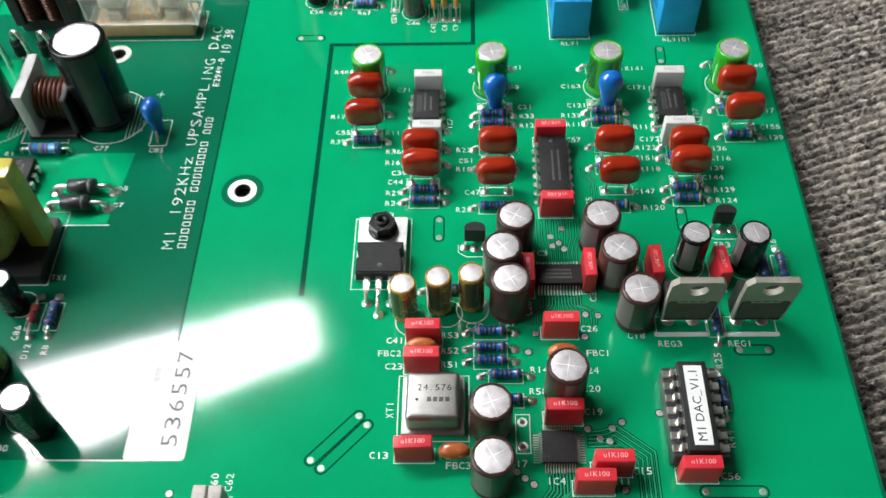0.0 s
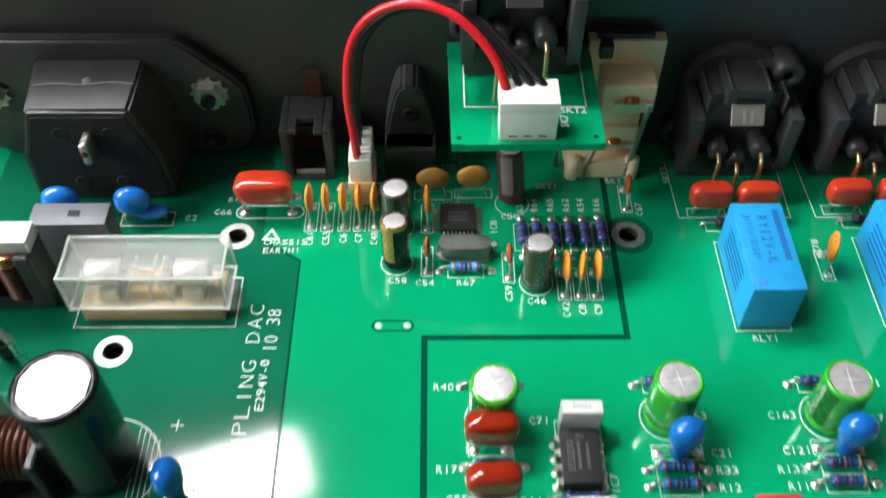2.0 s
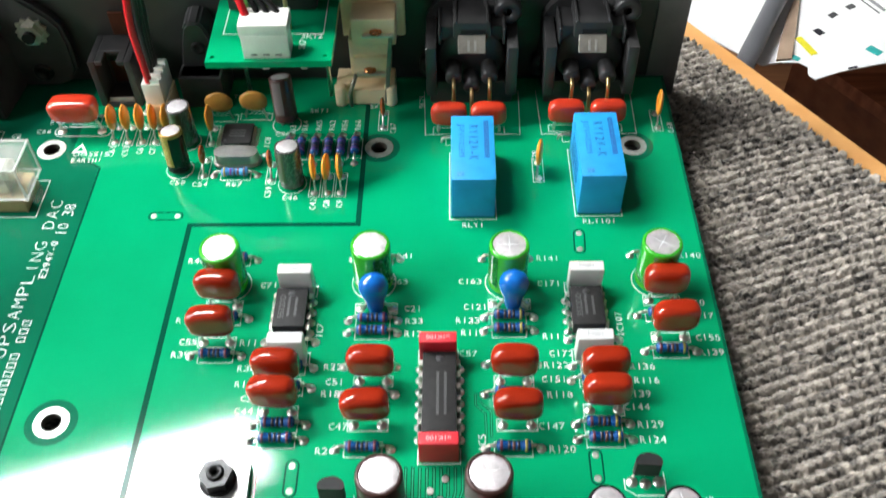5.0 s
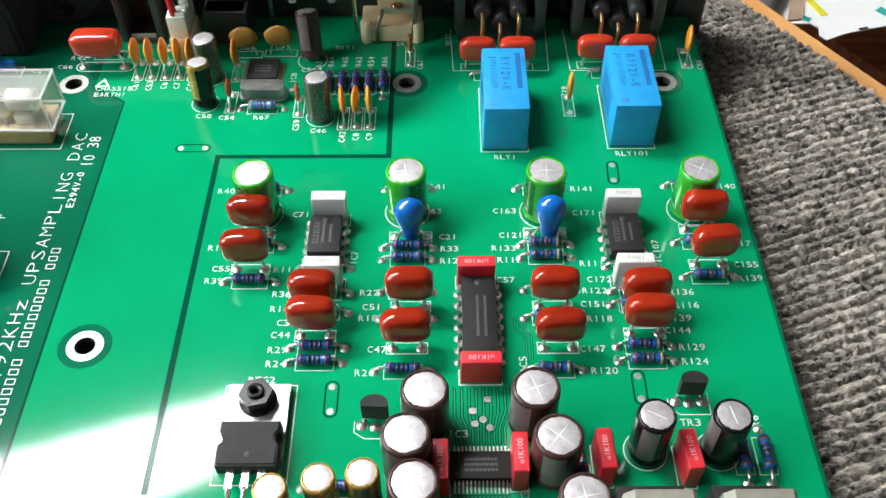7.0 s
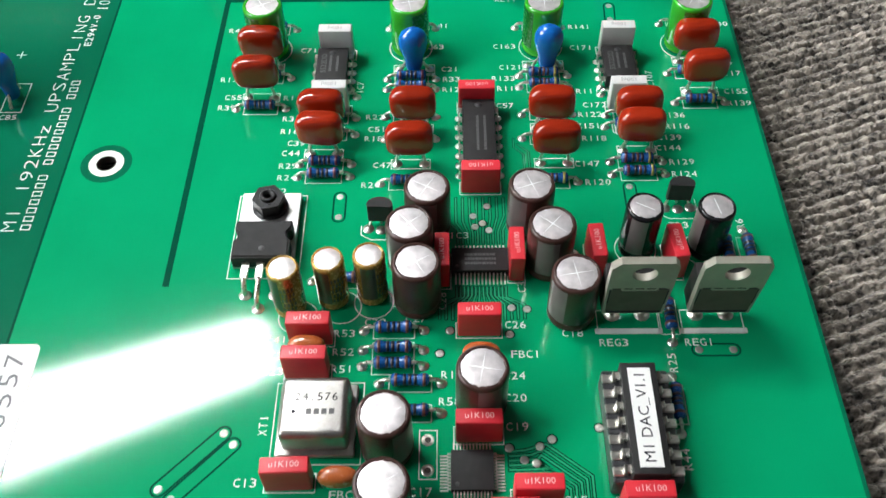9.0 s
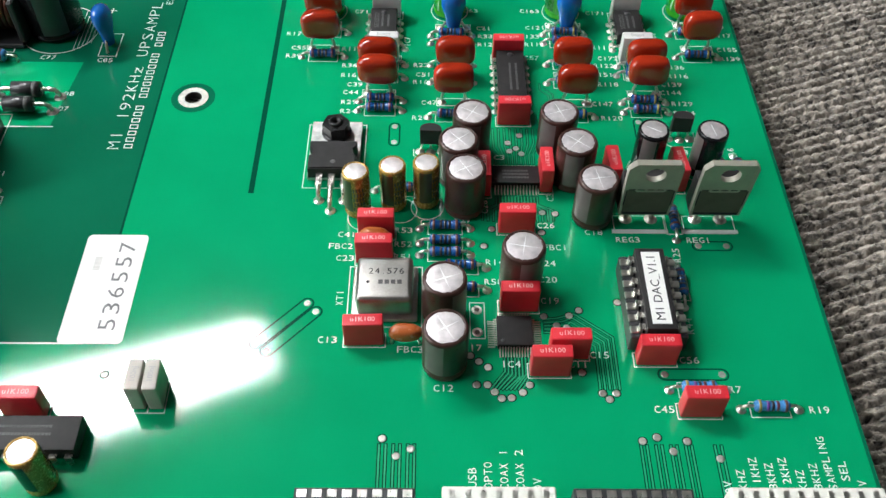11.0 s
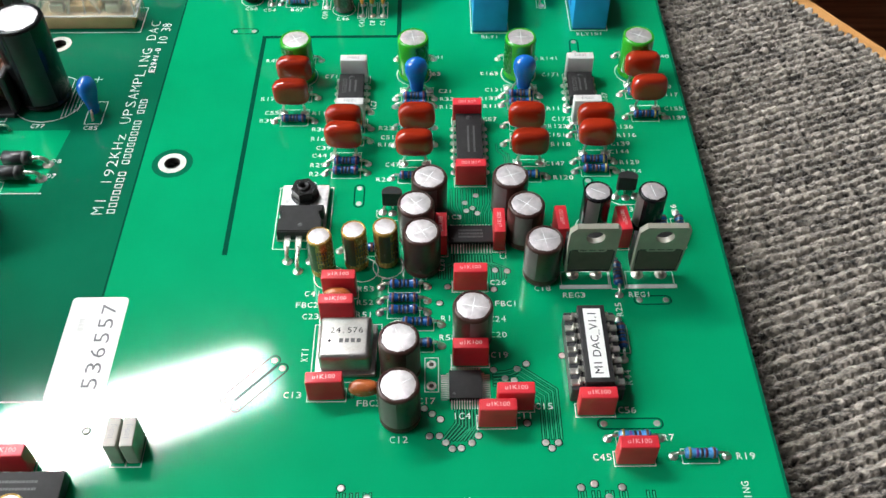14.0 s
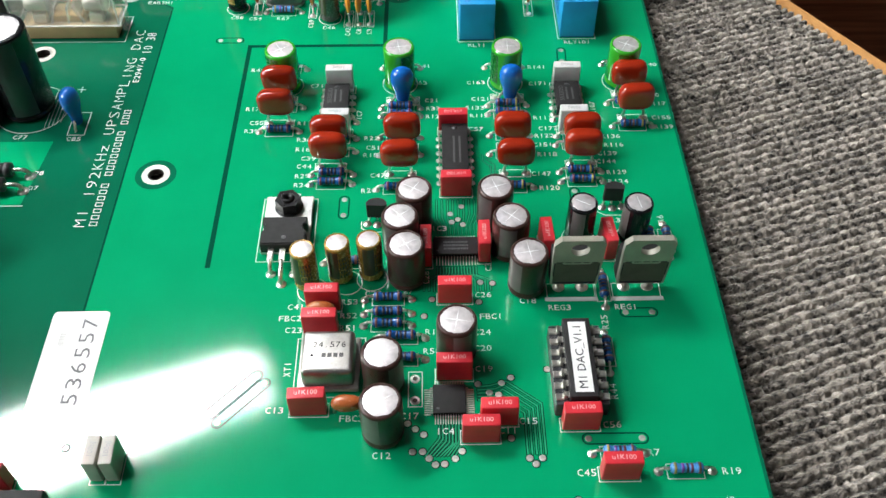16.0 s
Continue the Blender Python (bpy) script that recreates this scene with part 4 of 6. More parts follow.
for s in RED_BOXES + WHITES:
    if len(s) > 2 and 80 < s[2] < 100:
        outline(s[0] - 1.5, s[1] - 3.8, s[0] + 1.5, s[1] + 3.8)
    else:
        outline(s[0] - 3.8, s[1] - 1.5, s[0] + 3.8, s[1] + 1.5)

# ---- blue and orange drops ----
drop = thing("blue_capacitor", 0, 0, 0, 0, "deep blue dipped drop capacitor standing on legs", "capacitor")
bd = lathe(B(), [(0.0, 0.7), (1.5, 0.8), (1.85, 2.0), (2.0, 3.8), (2.35, 5.0), (2.75, 6.3), (2.95, 7.6), (2.85, 9.0), (2.3, 10.2), (1.2, 10.9), (0.0, 11.05)], 24, cap=False)
bmesh.ops.scale(bd, vec=(1, 0.8, 1), verts=bd.verts[:])
part("body", bd, BLUEDROP, drop)
for s in (-1, 1):
    part("lead", tube(B(), smooth_path([(s * 1.2, 0, 3.2), (s * 2.3, 0, 1.6), (s * 3.0, 0, 0), (s * 3.0, 0, -1.2)], 4), 0.3, 6), LEAD, drop)
place(drop, [(58.6, 25.4, 8), (86.0, 26.0, -6), (-22.6, 18.4, 90)], "", 0, "blue capacitors")
for x, y in ((58.6, 26.0), (85.4, 26.9)):
    outline(x - 4.2, y - 1.3, x + 4.2, y + 1.3)
    pad(x - 3.2, y, 1.1)
    pad(x + 3.2, y, 1.1)
outline(-24.6, 14.2, -20.4, 22.6)
disc_o = disc(2.6, 1.5, ORANGEDISC, "orange ceramic disc capacitor seen edge-on", lift=2.6, tall=1.3)
EDGEWISE = [(-6.2, 78.6, 88), (-3.0, 78.6, 92), (0.4, 78.6, 90), (3.5, 78.6, 94), (6.6, 78.6, 86), (17.0, 78.0, 92), (42.9, 61.3, 98), (45.9, 61.3, 82), (48.8, 61.3, 96), (93.6, 65.6, 80), (123.0, 82.5, 84)]
place(disc_o, EDGEWISE, "", 0, "orange disc capacitors")
for s in EDGEWISE:
    outline(s[0] - 1.2, s[1] - 3.7, s[0] + 1.2, s[1] + 3.7)
    pad(s[0], s[1] - 2.5)
    pad(s[0], s[1] + 2.5)
disc_t = disc(3.4, 2.0, TANDISC, "tan ceramic disc capacitor facing front", lift=2.4, tall=0.85)
place(disc_t, [(18.2, 84.4), (26.4, 84.9)], "", 0, "tan disc capacitors")
for x, y in ((18.2, 84.4), (26.4, 84.9)):
    outline(x - 3.8, y - 1.2, x + 3.8, y + 1.2)
disc_b = disc(1.7, 1.3, RUST, "small rust-brown ceramic bead capacitor", lift=2.0, tall=1.5)
BEADS = [(17.0, 67.0, 90), (32.6, 65.4, 95), (57.4, 83.2, 92)]
place(disc_b, BEADS, "", 0, "bead capacitors")
for s in BEADS:
    outline(s[0] - 1.1, s[1] - 3.6, s[0] + 1.1, s[1] + 3.6)
    pad(s[0], s[1] - 2.5)
    pad(s[0], s[1] + 2.5)
bead = dipped(3.0, 1.5, 1.7, RUST, 5.0, 1.6, "ferrite_bead", "rust-brown dipped ferrite bead choke", 4.0, 2.2)
place(bead, [(42.6, -43.1), (70.6, -44.6), (49.2, -65.6)], "", 0, "ferrite beads")


def upright(bm, outline_xz, y0, y1, holes=()):
    """A plate drawn in x and z, reaching from y0 to y1."""
    slab(bm, outline_xz, -y1, -y0, holes)
    bmesh.ops.rotate(bm, verts=bm.verts[:], cent=(0, 0, 0), matrix=Matrix.Rotation(math.pi / 2, 3, "X"))
    return bm


# ---- chips ----
dip8 = dip(8, "black eight-pin amplifier chip with grey print", 9.6, "5532DD")
place(dip8, [(42.0, 23.7), (100.5, 23.9)], "", 0, "amplifier chips")
dip14 = dip(14, "black fourteen-pin chip between two red capacitors", 18.4)
place(dip14, [(71.5, 3.7)])
for x, y, n in ((42.0, 23.7, 4), (100.5, 23.9, 4), (71.5, 3.7, 7)):
    for k in range(n):
        for s in (-3.82, 3.82):
            pad(x + s, y + (k - (n - 1) / 2) * 2.54, 0.95)
socket = thing("chip_socket", 94.2, -58.0, 0, 0, "black fourteen-way chip socket with silver contacts", "socket")
sb = B()
for s in (-1, 1):
    box(sb, s * 3.75, 0, 2.4, 2.7, 18.4, 4.2, 0.2, 1)
for s in (-1, 1):
    box(sb, 0, s * 8.0, 1.8, 6.0, 1.6, 2.6)
part("frame", sb, BLACK_PLASTIC, socket)
cm = box(B(), -0.1, 0, 4.65, 1.7, 1.45, 0.45, 0.15, 1)
box(cm, 0.75, 0, 5.2, 0.3, 1.2, 1.5, 0.08, 1)
contact = mesh_of("contact", cm, TIN)
for k in range(7):
    for s in (-4.25, 4.25):
        piece("contact", contact, socket, at(s, (k - 3) * 2.54, 0, 0 if s < 0 else 180))
dac = dip(14, "black socketed chip with white paper label", 18.2, sub=False)
dac.matrix_basis = at(94.3, -58.0, 3.2) @ Matrix.Diagonal((0.86, 1, 1, 1))
part("paper_label", box(B(), 0.0, 0, 3.97, 4.0, 16.2, 0.08), LABELPAPER, dac, "white paper label", False)
lettering("label_text", "M1 DAC_V1.1", 1.9, TEXTINK, dac, at(0.0, 0, 4.02, 90), True, 0.92)
ssop = flat_chip(10.0, 4.9, 1.8, 14, 0, 1.7, 0.65, "small black surface chip with fine silver leads")
place(ssop, [(71.0, -24.9)])
qfp = flat_chip(6.4, 6.4, 1.4, 12, 12, 1.6, 0.5, "square black surface chip with leads all round", words=False)
place(qfp, [(68.9, -63.7)])
qfp2 = flat_chip(7.0, 7.0, 1.4, 8, 8, 1.35, 0.8, "small square black chip behind the crystal")
place(qfp2, [(23.1, 77.4)])
dipf = dip(14, "black chip lying across the front of the board", 17.6)
place(dipf, [(-12.4, -86.0, 90)])

# ---- oscillator and crystal ----
osc = thing("oscillator", 45.1, -55.2, 0, 0, "square nickel oscillator can on a flanged base", "oscillator")
part("flange", box(B(), 0, 0, 0.8, 12.2, 12.4, 1.0, 0.45, 3), STEEL, osc)
part("can", box(B(), 0.1, -0.2, 3.5, 10.3, 10.1, 5.2, 1.1, 5), STEEL, osc)
evenly("marking", "24.576", 1.35, 1.12, TEXTINK, osc, at(0.4, 1.3, 6.15), 0.0)
maker = B()
for k in range(4):
    box(maker, -1.4 + 1.15 * k, 0, 0, 0.8, 0.95, 0.02)
part("print", maker, GREY_INK, osc, "", False).matrix_basis = at(0.8, -1.2, 6.13)
part("index_dot", lathe(B(), [(0.3, 6.1), (0.3, 6.13), (0, 6.13)], 12, Matrix.Translation((-2.9, -1.2, 0)), cap=False), TEXTINK, osc)
outline(38.2, -62.2, 52.0, -48.2)
xtal = thing("crystal", 24.3, 68.9, 0, 0, "flat silver crystal can with stamped number", "crystal")
part("base", slab(B(), stadium((-3.3, 0), (3.3, 0), 2.3), 0.4, 0.9), STEEL, xtal)
bx = slab(B(), stadium((-3.2, 0), (3.2, 0), 1.85), 0.9, 3.6)
part("can", bx, STEEL, xtal)
lettering("marking", "12.000Y", 1.15, PALE_INK, xtal, at(0, 0, 3.62), True, 1.0)

# ---- relays ----
relay = thing("relay", 0, 0, 0, 0, "sky-blue plastic signal relay with navy print", "relay")
part("case", box(B(), 0, 0, 6.1, 9.5, 20.4, 11.4, 0.35, 2), RELAYBLUE, relay)
part("base", box(B(), 0, 0, 0.35, 9.1, 20.0, 0.5), NAVYINK, relay, "", False)
evenly("marking", "RY12W-K", 2.0, 1.65, NAVYINK, relay, at(0.2, 1.4, 11.82, -90), 0.02)
blank_marks(relay, at(3.0, 2.4, 11.82, -90), 1, 12, 1.1, 1.5, NAVYINK, 3)
evenly("marking", "JAPAN102889", 1.3, 1.0, NAVYINK, relay, at(-2.4, 2.0, 11.82, -90), 0.01)
part("corner_mark", box(B(), -2.7, -8.4, 11.81, 1.5, 1.3, 0.03), LIGHTRES, relay, "", False)
blank_marks(relay, pose(-4.77 * MM, 1 * MM, 6.5 * MM, 90, 0, -90), 5, 11, 0.6, 1.3, NAVYINK, 9)
place(relay, [(78.5, 61.0), (106.0, 61.9)], "", 0, "blue relays")
for x, y in ((78.5, 61.0), (106.0, 61.9)):
    outline(x - 5.1, y - 10.6, x + 5.1, y + 10.6)
diode = resistor(10.0, 4.6, 1.05, BLACK_EPOXY, (BLACK_EPOXY, BLACK_EPOXY, BLACK_EPOXY, BLACK_EPOXY, GREY_INK), "diode", "small black diode with grey band behind a relay")
place(diode, [(76.5, 75.6), (104.0, 76.4)], "", 0, "relay diodes")
for x, y in ((76.5, 75.6), (104.0, 76.4)):
    outline(x - 4.0, y - 1.2, x + 4.0, y + 1.2)

# ---- voltage regulators ----
flat_reg = thing("regulator", 33.2, -17.0, 0, 0, "black regulator lying flat with a bolted silver tab", "regulator")
part("tab", slab(B(), [(-5.3, -8.5), (5.3, -8.5), (5.3, 7.7), (-5.3, 7.7)], 0.3, 1.6, [(0, 4.2, 1.9)]), TABMETAL, flat_reg, "bright tinned tab", False)
bb = B()
slab(bb, [(-4.9, -9.3), (4.9, -9.3), (4.9, -5.5), (4.3, -4.9), (4.3, -3.7), (4.9, -3.1), (4.9, -1.2), (-4.9, -1.2), (-4.9, -3.1), (-4.3, -3.7), (-4.3, -4.9), (-4.9, -5.5)], 1.5, 4.7)
bmesh.ops.bevel(bb, geom=[e for e in bb.edges if len(e.link_faces) == 2 and e.calc_face_angle(0) > 1.2 and abs(e.verts[0].co.z - e.verts[1].co.z) < 0.01], offset=0.3, segments=2, affect="EDGES")
part("body", bb, BLACK_EPOXY, flat_reg)
part("index_dot", lathe(B(), [(0.55, 4.7), (0.55, 4.712), (0, 4.712)], 14, Matrix.Translation((0.2, -7.4, 0)), cap=False), GREY_INK, flat_reg)
for k, reach in ((-1, -14.0), (0, -16.8), (1, -14.0)):
    lb = B()
    box(lb, k * 2.54, -9.3 - 1.6, 2.9, 1.3, 3.4, 0.55, 0.08, 1)
    tube(lb, smooth_path([(k * 2.54, -12.2, 2.9), (k * 2.54, reach + 0.9, 2.3), (k * 2.54, reach, 0.6), (k * 2.54, reach, -1.2)], 5), 0.45, 6)
    part("leg", lb, LEAD, flat_reg)
    pad(33.2 + k * 2.54, -17.0 + reach, 1.3)
bolt = thing("bolt", 33.2, -12.6, 1.6, 0, "black hexagonal nut on a short bolt", "bolt")
hexa = [(2.95 * math.cos(radians(60 * k + 12)), 2.95 * math.sin(radians(60 * k + 12))) for k in range(6)]
nm = slab(B(), hexa, 0.4, 2.9)
part("nut", nm, DARKSTEEL, bolt, "", False)
part("washer", lathe(B(), [(3.2, 0), (3.2, 0.4)], 24), DARKSTEEL, bolt)
part("shank", lathe(B(), [(1.5, 0.4), (1.5, 3.3), (1.3, 3.5), (0.8, 3.5), (0.7, 2.9), (0.0, 2.9)], 18, cap=False), DARKSTEEL, bolt)
outline(27.0, -27.5, 39.4, -8.6)

regv = thing("regulator", 0, 0, 0, 0, "upright voltage regulator with grey metal tab", "regulator")
tab = upright(B(), [(-4.9, 4.2), (4.9, 4.2), (5.1, 13.0), (5.1, 18.3), (4.3, 19.4), (-3.8, 19.4), (-5.1, 17.8), (-5.1, 13.0)], -0.65, 0.65, [(0.1, 16.4, 1.9)])
part("tab", tab, HEATTAB, regv, "", False)
part("body", box(B(), 0, 2.2, 8.4, 10.0, 3.2, 8.8, 0.3, 2), BLACK_EPOXY, regv)
# plated area; the dark reflection in it is put into its colour
part("tab_patch", upright(B(), [(-4.5, 4.5), (4.5, 4.5), (4.6, 11.9), (3.2, 12.0), (2.6, 11.4), (-2.6, 11.4), (-3.2, 12.0), (-4.6, 11.9)], -0.69, -0.655), surface("dark_tab_reflection", (0.085, 0.088, 0.066), 0.75, 0.0, vary=0.2, ior=1.25), regv, "plated patch on the tab with a painted dark reflection", False)
gm = B()
for k in range(5):
    box(gm, -3.6 + 1.8 * k, -0.68, 12.1, 1.3, 0.04, 0.2)
for s in (-1, 1):
    box(gm, s * 4.55, -0.68, 9.6, 0.22, 0.04, 4.6)
box(gm, 0, -0.70, 4.8, 8.6, 0.05, 0.7)
part("dark_step_line", gm, TEXTINK, regv, "", False)
for k in (-1, 0, 1):
    back = 2.6 if k == 0 else 0.0
    part("leg", tube(B(), [(k * 2.54, 1.6, 4.6), (k * 2.54, 1.5 + back, 2.2), (k * 2.54, 1.4 + back, -1.2)], 0.45, 6), LEAD, regv)
for x in (95.3, 109.3):
    m = pose(x * MM, -36.9 * MM, 0, 5, 0, 0)
    if x < 100:
        regv.matrix_basis = m
    else:
        copy_thing(regv, m)
    for k in (-1, 0, 1):
        pad(x + k * 2.54, -35.4 if k else -32.8, 1.6)
    outline(x - 5.1, -39.2, x + 5.1, -34.6)
    strip(silk, [(x - 5.1, -38.7), (x + 5.1, -38.7)], 1.0, 0.012)

tr_a = to92("black half-round plastic transistor")
place(tr_a, [(53.4, -15.7, 0), (107.4, -11.3, 0)], "", 0, "transistors")
for x, y in ((53.4, -15.7), (107.4, -11.3)):
    strip(silk, [(x - 3.6, y - 0.2), (x - 3.6, y - 2.2), (x - 1.8, y - 3.4), (x + 3.4, y - 3.4), (x + 3.4, y + 1)], 0.17, 0.012)
    pad(x - 2.3, y - 0.9, 1.2)
    pad(x, y - 1.2, 1.2)
    pad(x + 2.3, y - 0.9, 1.2)

# empty two-pad place
outline(60.9, -64.6, 63.6, -56.6)
for y in (-58.2, -63.2):
    hm = lathe(B(), [(0.5, -0.5), (0.5, 0.08), (0.95, 0.08), (1.0, 0.0)], 18, Matrix.Translation((62.2, y, 0)), cap=False)
    part("plated_hole", hm, TIN, board)
    # board not pierced here; a dark disc paints the shade down the hole
    part("drill_hole", lathe(B(), [(0.5, 0.06), (0.0, 0.05)], 16, Matrix.Translation((62.2, y, 0)), cap=False), HOLE, board)

# ---- rear panel ----
PANEL_Y = 100.2
panel = thing("rear_panel", 0, PANEL_Y, 0, 0, "dark anodised metal rear panel standing behind the board", "panel")
part("plate", upright(B(), [(-77.5, -6), (122.9, -6), (122.9, 62), (-77.5, 62)], 0, 2.5), PANEL, panel, "", False)
for x0, x1 in ((123.0, 130.4), (-85.0, -77.6)):
    br = upright(B(), [(x0, -6), (x1, -6), (x1, 62), (x0, 62)], -0.4, 2.6, [((x0 + x1) / 2, 37.6, 1.3)])
    flange_ob = part("side_flange", br, BRACKET, panel, "lighter grey side flange", False)
    part("screw", upright(B(), [((x0 + x1) / 2 + 1.25 * math.cos(k * 0.35), 37.6 + 1.25 * math.sin(k * 0.35)) for k in range(18)], -0.2, 2.0), WHITEBOX, flange_ob, "pale screw end", False)


PALE_LATCH = surface("pale_worn_steel", (0.52, 0.50, 0.46), 0.4, 0.4, vary=0.2)
LATCH = surface("worn_latch_steel", (0.36, 0.33, 0.28), 0.4, 0.5, vary=0.3)


def xlr(x, z0, label, plate=None):
    """A three-pin panel socket seen from behind."""
    th = thing("audio_socket", x, 0, z0, 0, label, "socket", "", "")
    y1 = PANEL_Y
    fl = [(11.3 * math.cos(radians(a)), 15 + 11.8 * math.sin(radians(a))) for a in range(20, 161, 10)] + [(-11, 3), (11, 3)]
    part("flange", upright(B(), fl, y1 - 2.6, y1 - 0.1), SOCKET, th)
    ear = lathe(B(), [(1.0, 0.0), (3.2, 0.0), (3.2, 6.0), (2.9, 6.3), (1.2, 6.3), (1.0, 5.8)], 20, Matrix.Translation((8.4, y1 - 0.2, 23.0)) @ Matrix.Rotation(math.pi / 2, 4, "X"), cap=False)
    part("screw_ear", ear, SOCKET, th)
    part("gusset", box(B(), 5.6, y1 - 2.6, 21.6, 5.6, 4.8, 5.6, 0.4, 2), SOCKET, th)
    part("screw_ear", lathe(B(), [(1.0, 0.0), (2.9, 0.0), (2.9, 3.4), (1.0, 3.4), (1.0, 0.6)], 20, Matrix.Translation((-9.8, y1 - 0.2, 5.2)) @ Matrix.Rotation(math.pi / 2, 4, "X"), cap=False), SOCKET, th)
    core = lathe(B(), [(8.0, 0.0), (8.0, 9.5), (7.4, 10.0), (0.0, 10.0)], 30, Matrix.Translation((0, y1 - 0.3, 13.5)) @ Matrix.Rotation(math.pi / 2, 4, "X"), cap=False)
    part("shell", core, SOCKET, th)
    tb = B()
    box(tb, 0, y1 - 6.2, 22.0, 8.6, 11.0, 4.2, 0.5, 2)
    box(tb, -5.8, y1 - 5.2, 20.0, 3.4, 9.5, 4.0, 0.5, 2)
    box(tb, 5.8, y1 - 5.2, 20.0, 3.4, 9.5, 4.0, 0.5, 2)
    part("latch_housing", tb, SOCKET, th)
    # no real opening: a dark plate paints the shade inside the mouth
    part("latch_mouth_shade", box(B(), 0.3, y1 - 11.75, 21.2, 5.6, 0.3, 2.0), BLACK_EPOXY, th, "", False)
    for rx_ in (-3.6, 3.6, -7.4, 7.4):
        part("rib", box(B(), rx_, y1 - 6.4, 22.4 if abs(rx_) < 5 else 20.2, 0.6, 10.4, 4.2, 0.15, 1), SOCKET, th)
    for s in (-1, 1):
        wg = box(B(), s * 9.4, y1 - 8.0, 12.5, 2.6, 13.5, 14.0, 0.6, 2)
        part("side_wing", wg, SOCKET, th)
    plate_ob = part("contact_plate", box(B(), 0, y1 - 13.0, 19.2, 6.4, 0.7, 4.2, 0.15, 1, Matrix.Rotation(radians(-38), 4, "X")), plate or LATCH, th, "dull grey latch plate")
    sl = B()
    for off in (-0.75, 0.75):
        box(sl, off, y1 - 13.45, 19.1, 0.55, 0.3, 2.4, turn=Matrix.Rotation(radians(-38), 4, "X"))
    box(sl, 0, y1 - 13.5, 18.3, 2.0, 0.25, 0.4, turn=Matrix.Rotation(radians(-38), 4, "X"))
    part("latch_slot", sl, PALE_LATCH if plate is None else SOCKET, plate_ob, "", False)
    for px, pz in ((-4.2, 11.2), (0.0, 8.4), (4.2, 11.2)):
        boss = part("terminal_boss", lathe(B(), [(2.0, 0), (2.0, 5.4), (1.6, 5.8), (0, 5.8)], 16, Matrix.Translation((px, y1 - 9.5, pz)) @ Matrix.Rotation(math.pi / 2, 4, "X"), cap=False), SOCKET, th)
        pts = smooth_path([(px, y1 - 14.5, pz), (px, y1 - 16.6, pz - 1.0), (px, y1 - 17.0, pz - 3.2), (px * 1.05, y1 - 17.2, 1.0), (px * 1.05, y1 - 17.2, -1.2)], 5)
        part("terminal_pin", tube(B(), pts, 0.5, 6), GOLDLEAD, boss, "brass pin")
    part("base_block", box(B(), 0, y1 - 5.5, 3.4, 20.0, 10.5, 6.6, 0.6, 2), SOCKET, th)
    return th


xlr(78.6, 0, "black plastic balanced audio socket on the rear panel")
xlr(106.2, 0, "black plastic balanced audio socket beside the panel flange")
xlr(34.0, 27.2, "black plastic digital audio socket over the small upper board", SOCKET)
for x in (78.6, 106.2):
    strip(silk, [(x - 11.5, 94), (x - 11.0, 78), (x + 11.5, 78), (x + 11.8, 94)], 0.17, 0.012)

# mains inlet
NUTMETAL = surface("bright_zinc", (0.58, 0.56, 0.49), 0.3, 0.85, vary=0.3, scale=600)
iec = thing("mains_inlet", -48.0, 0, 0, 0, "black plastic mains inlet with silver earth spade", "mains inlet")
def mirrored(half):
    """A closed outline from its right half, bottom to top."""
    return half + [(-x, z) for x, z in half[::-1]]


def drafted(bm, front, back, y0, y1):
    """A moulding whose outline goes over from one to another between y0 and y1."""
    f, k = [bm.verts.new((x, y0, z)) for x, z in front], [bm.verts.new((x, y1, z)) for x, z in back]
    n = len(f)
    bm.faces.new(f)
    bm.faces.new(k[::-1])
    for j in range(n):
        bm.faces.new((f[j], k[j], k[(j + 1) % n], f[(j + 1) % n]))
    bmesh.ops.recalc_face_normals(bm, faces=bm.faces[:])
    bmesh.ops.bevel(bm, geom=[e for e in bm.edges if e.calc_face_angle(0) > 0.3], offset=0.55, segments=3, affect="EDGES")
    return bm


rim_half = [(23.0, 0.15), (26.6, 1.6), (28.9, 5.0), (29.2, 12.0), (28.6, 17.6), (26.6, 20.6), (18.6, 28.2), (16.2, 29.6)]
ff = upright(B(), mirrored(rim_half), 97.0, 100.1)
bmesh.ops.bevel(ff, geom=[e for e in ff.edges if len(e.link_faces) == 2 and e.calc_face_angle(0) > 1.0], offset=0.7, segments=3, affect="EDGES")
part("flange", ff, SOCKET, iec)
part("housing", drafted(B(), mirrored([(13.9, 0.15), (13.3, 12.6), (9.6, 23.6)]), mirrored([(15.0, 0.15), (14.6, 14.0), (10.5, 25.2)]), 84.0, 97.4), SOCKET, iec)
rear_face = part("rear_face", upright(B(), mirrored([(12.6, 0.9), (12.0, 12.2), (8.7, 22.2)]), 83.6, 84.05), BLACK_EPOXY, iec, "", False)
ml = tube(B(), smooth_path([(-9.6, 90.4, 24.36), (-5.0, 90.9, 24.42), (0.0, 90.6, 24.38), (4.8, 91.2, 24.44), (9.7, 90.8, 24.38)], 5), 0.10, 6)
part("mould_line", ml, PALE_INK, iec, "", False)
part("gate_mark", lathe(B(), [(0.9, 0.0), (0.8, 0.12), (0.0, 0.15)], 14, Matrix.Translation((0.6, 91.6, 24.48)) @ Matrix.Rotation(radians(5), 4, "X"), cap=False), GREYBOX, iec)
part("earth_spade", box(B(), 0.8, 81.8, 16.2, 1.7, 4.4, 5.2, 0.8, 4), NUTMETAL, rear_face, "silver earth spade")
